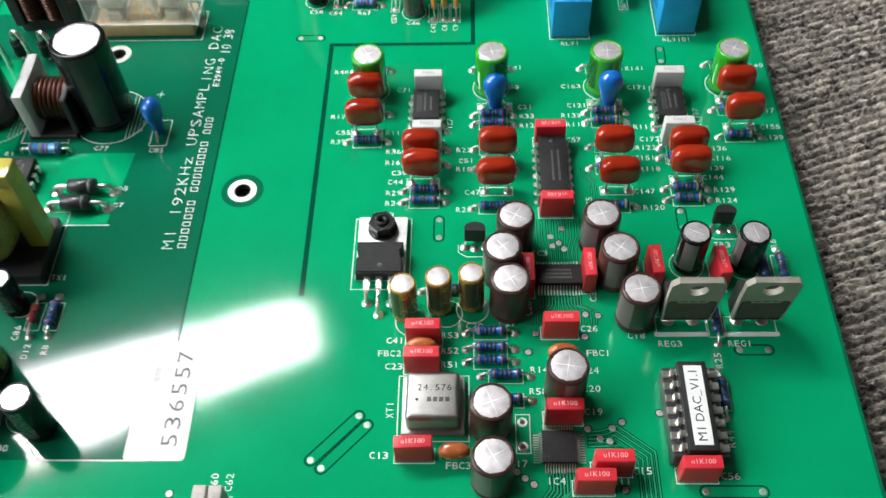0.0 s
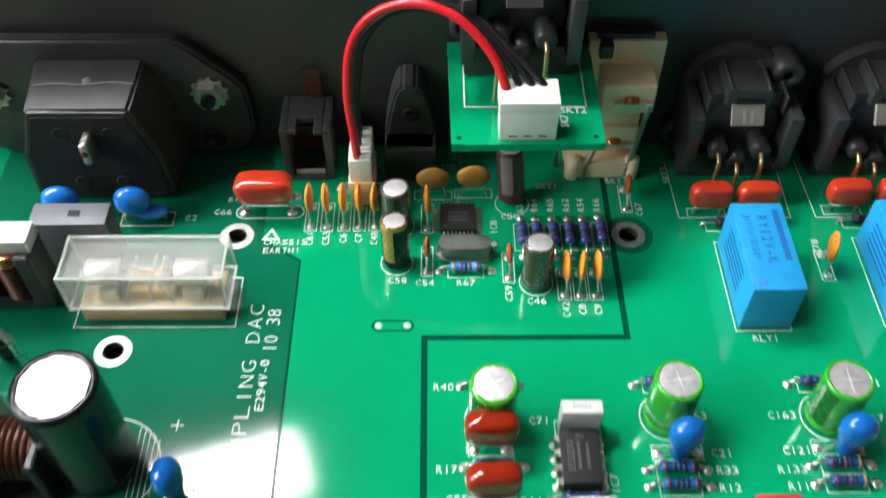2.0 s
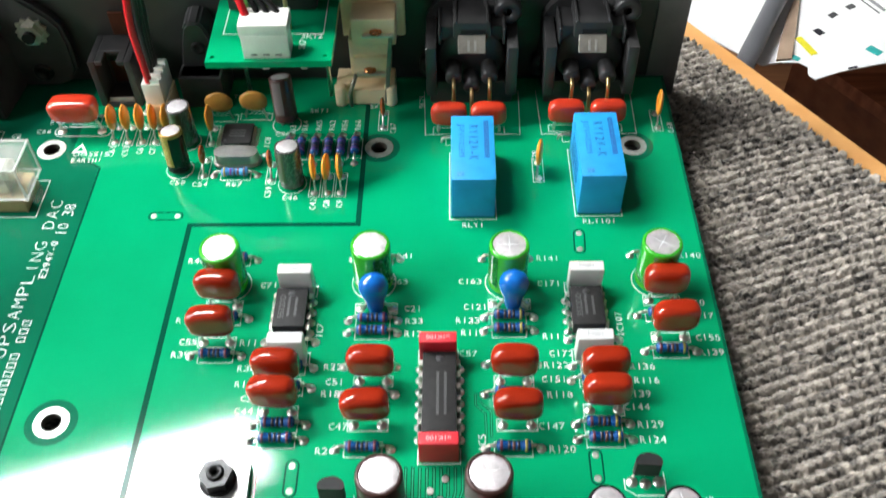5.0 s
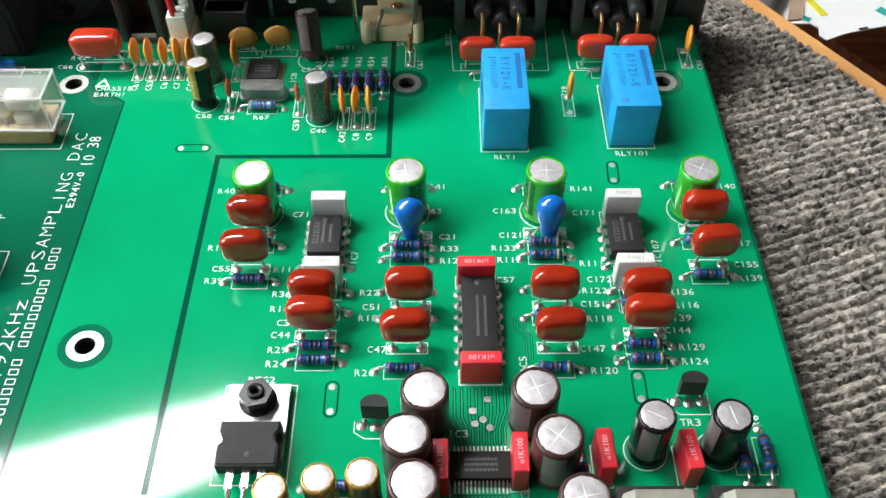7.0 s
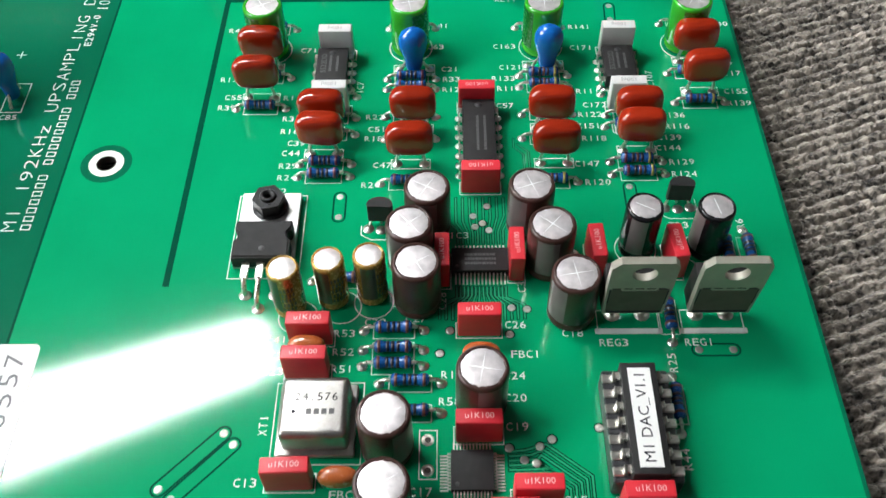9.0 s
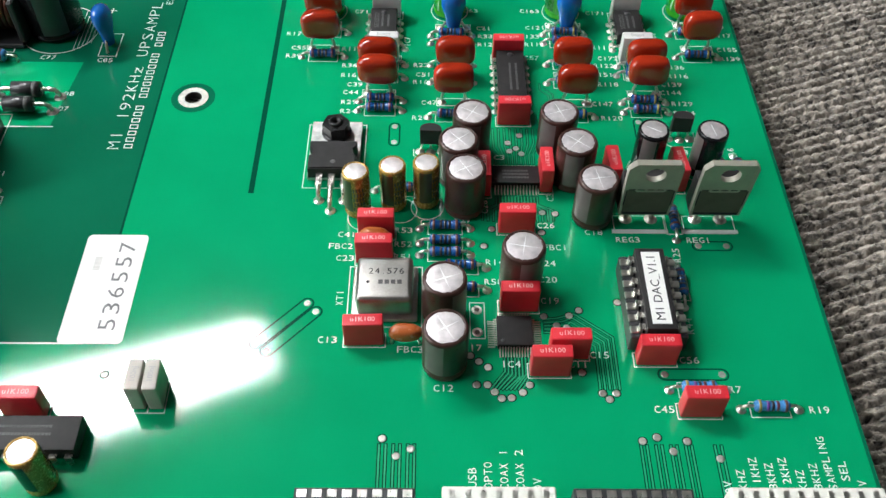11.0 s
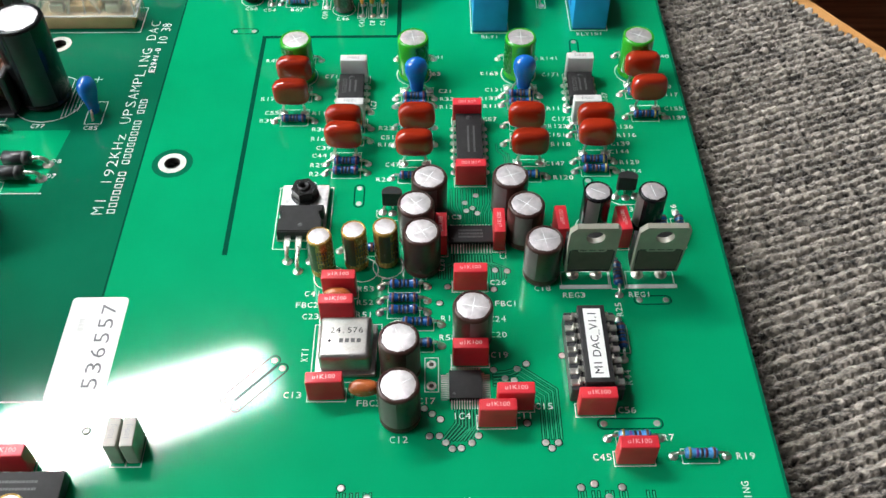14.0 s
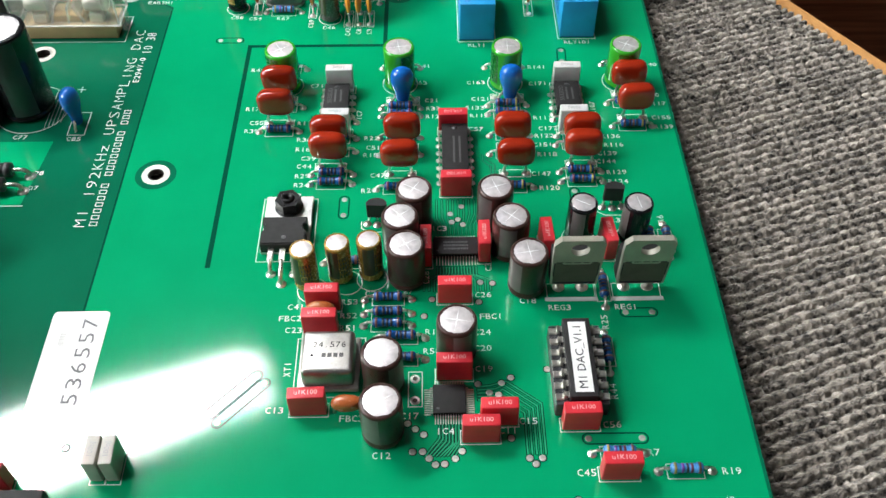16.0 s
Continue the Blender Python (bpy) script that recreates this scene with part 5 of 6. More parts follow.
part("spade_eye", lathe(B(), [(0.75, 0.0), (0.75, 0.06), (0.0, 0.06)], 14, Matrix.Translation((0.8, 79.6, 16.6)) @ Matrix.Rotation(math.pi / 2, 4, "X"), cap=False), BRONZE, rear_face)
part("recessed_screw", lathe(B(), [(2.6, 0.0), (2.3, 0.7), (1.6, 0.9), (1.3, 0.4), (0.0, 0.4)], 18, Matrix.Translation((20.4, 97.0, 4.6)) @ Matrix.Rotation(math.pi / 2, 4, "X"), cap=False), DARKSTEEL, iec, "black screw head")
for px, pz in ((-4.4, 18.2), (5.0, 18.2), (-3.6, 5.4), (4.6, 5.4)):
    part("moulding_ring", lathe(B(), [(1.3, 0), (1.5, 0.0), (1.5, 0.12), (1.3, 0.12)], 18, Matrix.Translation((px, 83.6, pz)) @ Matrix.Rotation(math.pi / 2, 4, "X"), cap=False), SOCKET, iec)
for s in (-21.8, 21.8):
    nut = thing("panel_nut", -48.0 + s, 97.0, 17.0, 0, "nickel nut with toothed washer on the inlet", "nut", "inlet nuts")
    tooth = [((4.0 if k % 2 else 3.2) * math.cos(math.pi * k / 11), (4.0 if k % 2 else 3.2) * math.sin(math.pi * k / 11)) for k in range(22)]
    part("lock_washer", upright(B(), tooth, -0.7, -0.1), NUTMETAL, nut, "", False)
    part("hexagon", upright(B(), [(2.9 * math.cos(radians(60 * k)), 2.9 * math.sin(radians(60 * k))) for k in range(6)], -2.4, -0.7), NUTMETAL, nut, "", False)
    part("stud", upright(B(), [(1.5 * math.cos(k * 0.45), 1.5 * math.sin(k * 0.45)) for k in range(14)], -3.6, -2.3), DARKSTEEL, nut)

# optical and coaxial sockets
opt = thing("optical_socket", -7.2, 0, 0, 0, "black plastic optical socket with brown shutter", "socket")
for x in (-4.3, 4.3):
    part("cheek", box(B(), x, 94.5, 6.8, 1.6, 10.8, 13.4, 0.25, 2), SOCKET, opt)
part("roof", box(B(), 0, 96.6, 12.9, 7.0, 6.6, 1.4, 0.2, 1), SOCKET, opt)
for x in (-2.6, 2.6):
    part("prong", box(B(), x, 91.4, 12.9, 1.8, 4.2, 1.3, 0.2, 1), SOCKET, opt)
part("back_wall", box(B(), 0, 98.3, 6.0, 7.0, 3.0, 12.0, 0.2, 1), SOCKET, opt)
part("sole", box(B(), 0, 94.0, 0.6, 7.0, 10.4, 1.0), SOCKET, opt)
part("shutter", box(B(), 0.2, 96.4, 5.4, 5.2, 0.6, 6.2), BRONZE, opt, "brown shutter")
part("clip", box(B(), 0, 90.0, 1.2, 6.0, 0.5, 1.8, 0.1, 1), NICKEL, opt, "silver clip")
part("clip", box(B(), 1.2, 99.0, 17.5, 3.6, 0.6, 6.4, 0.1, 1), BRONZE, opt, "brown spring tab")
coax = thing("coaxial_socket", 13.6, 0, 0, 0, "black plastic coaxial socket with rounded top", "socket")
part("block", box(B(), 0, 94.0, 4.6, 10.4, 11.4, 9.0, 0.5, 2), SOCKET, coax)
hood = mirrored([(5.0, 8.6), (4.2, 13.6), (3.3, 17.6), (2.5, 20.2), (1.3, 21.4)])
part("hood", drafted(B(), hood, [(x * 1.04, z * 1.03) for x, z in hood], 93.0, 99.9), SOCKET, coax)
part("bridge", box(B(), 0, 91.2, 8.6, 9.6, 4.4, 1.0, 0.2, 1), SOCKET, coax)
part("screw_hole", lathe(B(), [(0.9, 0), (1.7, 0.0), (1.7, 0.4), (0.9, 0.4), (0.7, 0.1), (0.0, 0.1)], 16, Matrix.Translation((0.2, 92.95, 14.6)) @ Matrix.Rotation(math.pi / 2, 4, "X"), cap=False), BLACK_EPOXY, coax)

# cream double phono socket
rca = thing("phono_socket", 55.5, 0, 0, 0, "cream plastic double phono socket on the rear panel", "socket")
part("back_plate", box(B(), 0, 98.2, 22.2, 15.0, 3.2, 14.6, 0.5, 2), CREAM, rca)
part("upper_block", box(B(), 0.4, 94.0, 20.6, 10.4, 8.0, 7.2, 0.6, 3), CREAM, rca)
part("neck", box(B(), -1.0, 95.4, 12.6, 9.6, 8.0, 10.0, 0.6, 2), CREAM, rca)
part("lower_block", box(B(), -0.6, 93.6, 10.4, 8.6, 7.2, 6.0, 0.5, 2), CREAM, rca)
part("foot", box(B(), -2.6, 93.4, 2.4, 14.4, 8.8, 4.5, 0.5, 2), CREAM, rca)
for x in (-8.6, 3.6):
    part("peg", lathe(B(), [(1.5, 0.15), (1.5, 5.2), (1.1, 5.6), (0.0, 5.6)], 16, Matrix.Translation((x, 89.8, 0)), cap=False), CREAM, rca)
part("top_cover", box(B(), -0.4, 98.6, 30.0, 11.0, 2.6, 1.2, 0.2, 1), BLACK_PLASTIC, rca, "black top edge")
part("clip_block", box(B(), -4.2, 96.4, 28.0, 2.6, 3.0, 3.0, 0.2, 1), BLACK_PLASTIC, rca, "black clip")
for z, x in ((20.2, 1.4), (9.4, -0.6)):
    part("contact_strip", box(B(), x, 89.4, z, 7.2, 1.2, 0.6, 0.1, 1), NICKEL, rca)
    part("contact_rivet", lathe(B(), [(1.5, 0), (1.3, 0.6), (0, 0.9)], 16, Matrix.Translation((x - 0.4, 89.9, z + 0.6)), cap=False), COPPER, rca)
DULLNICKEL = surface("dull_nickel", (0.30, 0.28, 0.22), 0.4, 0.7, vary=0.3)
part("contact_leg", box(B(), 3.4, 89.0, 10.4, 1.0, 0.6, 19.6, 0.15, 1, Matrix.Rotation(radians(6), 4, "Y")), DULLNICKEL, rca)
part("contact_leg", tube(B(), [(-4.4, 89.2, 9.2), (-6.2, 88.9, 4.0), (-6.2, 88.9, -1.2)], 0.5, 8), DULLNICKEL, rca)

# ---- upper small board with its lead ----
upper = thing("upper_board", 0, 0, 27.0, 0, "small green daughter board standing above the main board", "circuit board")
part("laminate", slab(B(), [(21.5, 71.2), (48.5, 71.4), (48.4, 99.6), (21.0, 99.6)], -1.6, 0, [(22.9, 73.0, 0.5), (47.0, 73.2, 0.5)]), MASK_POUR, upper, "", False)
us = B()
strip(us, [(24.0, 98), (24.0, 81.0), (46.0, 81.0), (46.0, 98)], 0.22, 0.02)
part("silkscreen", us, SILK, upper, "", False)
lettering("silk_text", "SKT2", 1.5, SILK, upper, at(43.6, 80.0, 0.02), True, 1.0, 0.03)
lettering("silk_text", "SK7", 1.4, SILK, upper, at(41.8, 77.2, 0.02, 90), True, 1.0, 0.03)
for x in (30.4, 34.0, 37.6):
    piece("solder_pad", pad_mesh, upper, at(x, 84.2, 0))
for x in (24, 44):
    part("support_pin", tube(B(), [(x, 93, -1.6), (x, 93, -28.2)], 0.5, 8), LEAD, upper)
MILKY = thin_clear("milky_nylon", 0.28)
for x in (30.4, 39.4):
    part("spacer", box(B(), x, 88.0, -8.0, 1.8, 2.4, 12.8, 0.5, 2), MILKY, upper, "milky nylon spacer")
designator("SKT1", 41.6, 87.0)
designator("TOR", 21.4, 92.6)
plug = thing("wire_plug", 34.8, 74.8, 27.0, 0, "white nylon four-way wire plug on the daughter board", "connector")
part("housing", box(B(), 0, -0.1, 2.9, 10.0, 4.8, 5.8, 0.3, 2), WHITENYLON, plug)
wm = B()
box(wm, 0, 0.9, 6.8, 10.4, 6.6, 3.0, 0.35, 2)
part("crimp_housing", wm, WHITENYLON, plug)
# slots as black bars on the nylon, their shade painted in
for k in range(3):
    part("latch_slot", box(B(), -2.6 + 2.6 * k, -2.52, 1.0, 1.4, 0.06, 0.3), TEXTINK, plug)
head = thing("wire_header", 4.0, 86.6, 0, 0, "white nylon four-way wire header on the main board", "connector")
part("housing", box(B(), 0, 0, 3.2, 5.2, 9.6, 6.4, 0.3, 2), CREAM, head)
hm = B()
box(hm, 0, 0, 9.4, 4.4, 9.2, 6.0, 0.25, 2)
for k in range(4):
    box(hm, 0.6, -3.6 + 2.4 * k, 12.8, 3.2, 1.2, 1.0, 0.15, 1)
part("crimp_housing", hm, WHITENYLON, head)
wires = thing("wire_loom", 0, 0, 0, 0, "arched red and black wire loom joining two connectors", "wire")
part("red_wire", tube(B(), smooth_path([(3.6, 83.0, 11.5), (3.2, 83.6, 18), (2.6, 85.0, 27), (4.0, 86.4, 37.0), (8.6, 86.6, 43.4), (15.6, 85.5, 46.0), (22.5, 83.0, 45.0), (28.0, 79.6, 40.6), (30.6, 76.8, 36.0), (31.2, 76.2, 31.5)], 8), 0.85, 10), REDWIRE, wires, "red insulated wire")
for k in range(3):
    part("black_wire", tube(B(), smooth_path([(3.8, 85.4 + 2.2 * k, 11.5), (3.5, 86.6 + 1.8 * k, 18), (3.4 + 0.5 * k, 88 + 1.2 * k, 27), (5.2 + 0.4 * k, 87.6 + 0.6 * k, 35.4), (9.8 + 0.3 * k, 87.6 + 0.8 * k, 41.6), (16.8, 86.6 + 0.9 * k, 44.4), (24.0 + 0.6 * k, 84.2 + k, 43.2), (30.0 + 1.2 * k, 80.4, 39.2), (33.0 + 2.1 * k, 77.6, 35.4), (33.7 + 2.54 * k, 76.2, 31.5)], 8), 0.66, 8), BLACKWIRE, wires, "black insulated wire")


# ---- mains side ----
fuse = thing("fuse_holder", -32.6, 57.4, 0, 0, "clear-lidded fuse holder with a glass fuse inside", "fuse holder")
part("base", box(B(), 0, 0, 2.3, 25.6, 8.6, 4.0, 0.3, 2), BEIGE, fuse, "beige base")
part("carrier", box(B(), 0, 0.4, 5.4, 9.0, 5.6, 2.4, 0.3, 1), BEIGE, fuse, "beige inner carrier")
fm = B()
slab(fm, [(-14.2, -4.8), (14.2, -4.8), (14.2, 4.8), (-14.2, 4.8)], 4.6, 13.4)
inner = bmesh.ops.create_cube(fm, size=1, matrix=Matrix.Translation((0, 0, 8.3)) @ Matrix.Diagonal((26.8, 8.0, 8.6, 1)))
bmesh.ops.reverse_faces(fm, faces=list({f for v in inner["verts"] for f in v.link_faces}))
cover = part("clear_cover", fm, CLEAR, fuse, "clear plastic cover", False)
cover.visible_shadow = False
# milky bars added along the cover's edges imitate their glints
em = B()
for sx in (-14.2, 14.2):
    for sy in (-4.8, 4.8):
        box(em, sx, sy, 9.0, 0.4, 0.4, 9.2)
    for sz in (4.7, 13.3):
        box(em, sx, 0, sz, 0.4, 9.6, 0.35)
for sy in (-4.8, 4.8):
    for sz in (4.7, 13.3):
        box(em, 0, sy, sz, 28.8, 0.4, 0.4)
rim = part("edge_glint", em, CLEAREDGE, cover, "milky bars imitating bright cover edges", False)
rim.visible_shadow = False
glass_ob = part("glass_tube", lathe(B(), [(2.3, -6.0), (2.3, 6.0)], 20, Matrix.Translation((0, 0, 9.2)) @ Matrix.Rotation(math.pi / 2, 4, "Y")), GLASS, fuse)
for s in (-1, 1):
    part("fuse_cap", lathe(B(), [(2.2, -3.0), (2.45, -2.8), (2.45, 2.8), (2.2, 3.0)], 20, Matrix.Translation((s * 7.9, 0, 9.2)) @ Matrix.Rotation(math.pi / 2, 4, "Y")), surface("white_end_cap", (0.70, 0.66, 0.58), 0.3, 0.5), glass_ob, "pale end cap")
    part("clip", box(B(), s * 7.6, 0, 5.6, 3.6, 5.4, 2.6, 0.2, 1), NICKEL, fuse)
    part("end_lug", box(B(), s * 14.9, -1.6, 4.4, 1.8, 3.8, 5.0, 0.8, 3), CLEAR, fuse)
part("fuse_wire", tube(B(), smooth_path([(-5, 0, 9.4), (-2.5, 0.2, 9.7), (0, -0.1, 9.2), (2.5, 0.2, 9.6), (5, 0, 9.3)], 4), 0.2, 6), COPPER, fuse)
for x, lean in ((-3.6, 18), (3.2, -22), (0.4, 8)):
    vane = part("inner_vane", box(B(), 0, 0, 0, 0.5, 7.0, 5.4, 0.1, 1), CLEAREDGE, fuse, "clear inner rib")
    vane.matrix_basis = pose(x * MM, 0.2 * MM, 7.0 * MM, 0, lean, 0)
    vane.visible_shadow = False
for x in (-10.8, -4.2, 4.2, 10.8):
    vane = part("inner_vane", box(B(), x, 0, 8.4, 0.35, 8.0, 7.6), CLEAR, fuse, "clear inner rib", False)
    vane.visible_shadow = False
outline(-47.4, 51.8, -18.0, 63.2)

big = electrolytic(6.4, 24.5, BLACKSLEEVE, BLACK_PLASTIC, "tall black mains electrolytic capacitor with silver top", score=False)
place(big, [(-36.4, 24.6, 60), (-65.0, 24.8, 90)], "", 0, "mains capacitors")
for x, y in ((-35.6, 24.0), (-64.4, 24.2)):
    circle(x, y, 9.0, 0.2)
    for k in range(5):
        strip(silk, [(x + 4.6 + k * 0.9, y - 7.4 + k * 0.6), (x + 4.6 + k * 0.9, y + 7.4 - k * 0.6)], 0.12, 0.012)
    strip(silk, [(x + 9.6, y + 7.6), (x + 11.6, y + 7.6)], 0.2, 0.012)
    strip(silk, [(x + 10.6, y + 6.6), (x + 10.6, y + 8.6)], 0.2, 0.012)
med = electrolytic(6.0, 18.0, BLACKSLEEVE, GOLDSLEEVE, "black capacitor with a gold stripe and silver top", score=False)
place(med, [(-46.5, -47.2, 150), (-46.5, -59.8, 150)], "", 0, "supply capacitors")
small = electrolytic(2.7, 11.0, BLACKSLEEVE, GREYSLEEVE, "small black capacitor by the transformer", score=False)
place(small, [(-43.4, -31.8, 40)])
circle(-42.6, -31.0, 3.2)
smk = electrolytic(3.2, 13.5, BLACKSLEEVE, GREYSLEEVE, "black capacitor with a narrow silver top", score=False, top=ALU)
place(smk, [(-30.8, -59.6, 40)])
circle(-34.3, -56.5, 4.2)
circle(-46.5, -58.6, 7.2)
strip(silk, [(-34.5, -60.5), (-30.0, -66.1), (-9.0, -66.1)], 0.35, 0.012)
goldf = electrolytic(2.65, 11.0, GOLDSLEEVE, BLACKSLEEVE, "gold and black capacitor by the front chip", score=False, stripes=2)
place(goldf, [(-8.6, -93.0, 30)])
circle(-33.5, -55.0, 6.0, 0.2, -70, 60)

choke = thing("mains_choke", -59.2, 57.4, 0, 0, "black-cored mains choke with copper windings", "choke")
part("core_top", box(B(), 0, 1.2, 17.4, 16.2, 5.0, 3.0, 0.3, 2), surface("pale_ferrite", (0.66, 0.65, 0.62), 0.5, vary=0.1), choke, "pale grey core top")
part("core_base", box(B(), 0, 1.2, 2.0, 15.0, 5.0, 3.6, 0.3, 2), FERRITE, choke)
for s in (-1, 1):
    part("core_leg", box(B(), s * 6.6, 0.6, 9.6, 2.8, 6.8, 13.4, 0.3, 1), FERRITE, choke)
# glints painted in: top three turns bright copper, the rest dark
for s in (-3.0, 3.0):
    for k in range(13):
        part("turn", lathe(B(), [(2.2, -0.42), (2.75, -0.2), (2.75, 0.2), (2.2, 0.42)], 16, Matrix.Translation((s, -0.2, 4.6 + k * 0.9))), COPPER if k > 9 else BRONZE, choke)

xcap = thing("suppression_capacitor", -48.8, 68.8, 0, 0, "grey plastic box mains capacitor", "capacitor")
part("case", box(B(), 0, 0, 6.2, 14.2, 5.4, 12.0, 0.4, 2), GREYBOX, xcap)
blank_marks(xcap, at(1.0, 0, 12.22), 1, 2.4, 1.6, 1.5, TEXTINK, 4)
ycap = thing("mains_disc_capacitor", 0, 0, 0, 0, "sky-blue dipped mains disc capacitor", "capacitor")
part("body", blob(B(), -1.6, 0, 5.2, 3.6, 2.2, 3.4, 2.2, 2.1, 24, 14, 1.0, 0.05), SKYBLUE, ycap)
part("skirt", blob(B(), 1.6, -0.2, 2.2, 3.4, 1.5, 1.3, 2.4, 2.2, 20, 10, 3.0, 0.06), SKYBLUE, ycap)
for s in (-1, 1):
    part("lead", tube(B(), [(s * 3.6, 0, 2.0), (s * 4.0, 0, 0.4), (s * 4.0, 0, -1.2)], 0.32, 6), LEAD, ycap)
place(ycap, [(-39.4, 78.4), (-53.6, 78.6)], "", 0, "mains disc capacitors")
outline(-44.2, 76.4, -33.8, 80.0)

ind = thing("inductor", -49.2, 24.0, 0, 0, "wound inductor with a pale core plate", "inductor")
part("core_plate", box(B(), -3.0, 0, 7.4, 2.4, 15.0, 13.4, 0.3, 2), surface("pale_core", (0.55, 0.55, 0.54), 0.5, vary=0.1), ind, "pale grey core plate")
for k in range(7):
    part("turn", lathe(B(), [(4.6, -0.6), (5.2, -0.3), (5.2, 0.3), (4.6, 0.6)], 20, Matrix.Translation((-1.2 + k * 1.15, 0, 6.6)) @ Matrix.Rotation(math.pi / 2, 4, "Y")), BRONZE, ind)
part("core_plate", box(B(), 6.6, 0, 6.2, 1.4, 12.6, 11.4, 0.3, 1), FERRITE, ind)
part("base", box(B(), 1.0, 0, 0.7, 12.0, 15.0, 1.2, 0.2, 1), BLACK_PLASTIC, ind)
outline(-56.0, 15.4, -44.6, 32.4)

stand = thing("upright_diode", 0, 0, 0, 0, "black diode standing upright with a looped lead", "diode")
part("body", lathe(B(), [(0.9, 1.2), (1.35, 1.5), (1.35, 6.2), (0.9, 6.5)], 16), BLACK_EPOXY, stand)
part("band", lathe(B(), [(1.3, 5.0), (1.38, 5.05), (1.38, 5.7), (1.3, 5.75)], 16), GREY_INK, stand)
part("lead", tube(B(), smooth_path([(0, 0, 6.4), (0.2, 0, 8.4), (1.8, 0, 9.8), (3.4, 0, 8.2), (4.2, 0, 2.0), (4.2, 0, -1.2)], 5), 0.62, 8), LEAD, stand)
part("lead", tube(B(), [(0, 0, 1.4), (0, 0, -1.2)], 0.42, 8), LEAD, stand)
place(stand, [(-70.6, 45.2, -30), (-63.8, 45.4, -30), (-56.8, 45.0, -30), (-65.6, -28.0, 20), (-58.6, -29.0, 20)], "", 0, "upright diodes")

axial = thing("diode", 0, 0, 0, 0, "glossy black axial diode with silver band", "diode")
ax = Matrix.Translation((0, 0, 2.2)) @ Matrix.Rotation(math.pi / 2, 4, "Y")
part("body", lathe(B(), [(1.2, -3.2), (1.75, -3.0), (1.75, 3.0), (1.2, 3.2)], 20, ax), BLACK_PLASTIC, axial)
part("band", lathe(B(), [(1.7, 1.6), (1.78, 1.65), (1.78, 2.5), (1.7, 2.55)], 20, ax), GREY_INK, axial)
for s in (-1, 1):
    part("lead", tube(B(), smooth_path([(s * 3.1, 0, 2.2), (s * 5.4, 0, 2.2), (s * 6.6, 0, 1.4), (s * 6.8, 0, 0), (s * 6.8, 0, -1.2)], 4), 0.5, 8), LEAD, axial)
place(axial, [(-36.5, -0.1), (-36.9, -5.0)], "", 0, "axial diodes")
for x, y in ((-36.5, -0.1), (-36.9, -5.0)):
    pad(x - 6.8, y, 1.6)
    pad(x + 6.8, y, 1.6)
opto = dip(6, "black six-pin coupler chip with silver pins", 8.6)
place(opto, [(-52.2, 3.2)])
strip(silk, [(-46, -9.8), (-29, -9.8)], 0.25, 0.012)

xf = thing("transformer", -55.0, -15.2, 0, 0, "yellow-taped ferrite transformer on a black base", "transformer")
part("base", box(B(), 0.8, -2.6, 1.6, 30.0, 16.0, 3.0, 0.3, 2), BLACK_PLASTIC, xf)
fr = B()
box(fr, 0, 0, 24.0, 31.0, 5.4, 4.0, 0.5, 2)
for s in (-1, 1):
    box(fr, s * 13.6, 0, 13.0, 4.2, 5.4, 20.4, 0.5, 2)
part("tape_band", fr, YELLOWTAPE, xf, "glossy yellow tape")
part("core", box(B(), 0, 1.0, 13.0, 24.0, 6.8, 19.4, 0.3, 1), FERRITE, xf)
part("winding", blob(B(), 0, -2.4, 12.6, 11.6, 8.2, 8.2, 4.2, 4.0, 32, 18, 2.0, 0.03), surface("dull_yellow_tape", (0.34, 0.27, 0.06), 0.28, vary=0.2, coat=0.4, bump=0.00006, fine=700), xf, "dull yellow taped winding")
part("centre_core", box(B(), -1.0, -4.6, 21.2, 9.5, 6.0, 3.0, 0.3, 1), FERRITE, xf)
part("foil_wrap", box(B(), -1.0, -4.8, 22.8, 8.4, 4.8, 0.3, 0.1, 1), STEEL, xf, "crinkled foil")
lettering("print", "ERL1901A", 1.5, TEXTINK, xf, at(2.5, 1.2, 26.03, 180), True, 1.05)
lettering("print", "TR2250SM", 1.5, TEXTINK, xf, at(2.5, -1.1, 26.03, 180), True, 1.05)
outline(-71.0, -26.0, -38.6, -6.0)
blue = electrolytic(3.6, 8.6, SKYBLUE, RELAYBLUE, "small blue capacitor behind the transformer", score=False)
place(blue, [(-66.0, 8.0, 0)])

zener = resistor(10.0, 4.4, 0.95, surface("red_glass", (0.30, 0.05, 0.03), 0.15), (B_RED, B_RED, B_BLACK, B_RED, B_RED), "diode", "small red glass diode lying beside a blue resistor")
place(zener, [(-39.0, -34.0, 90)])
res_g = copy_thing(res_a, at(-35.0, -34.0, 0, 90))
for x in (-39.0, -35.0):
    outline(x - 1.5, -37.4, x + 1.5, -30.6, 0.14)
    pad(x, -29)
    pad(x, -39)

# ---- front edge ----
sticker = thing("sticker", -7.7, -53.4, 0, 0, "white paper serial sticker stuck on the board", "sticker")
sk = []
for cx, cy, a in ((4.9, 11.8, 0), (-4.9, 11.8, 90), (-4.9, -11.8, 180), (4.9, -11.8, 270)):
    sk += [(cx + 1.0 * math.cos(radians(a + k * 22.5)), cy + 1.0 * math.sin(radians(a + k * 22.5))) for k in range(5)]
part("paper", slab(B(), sk, 0.015, 0.10), LABELPAPER, sticker, "", False)
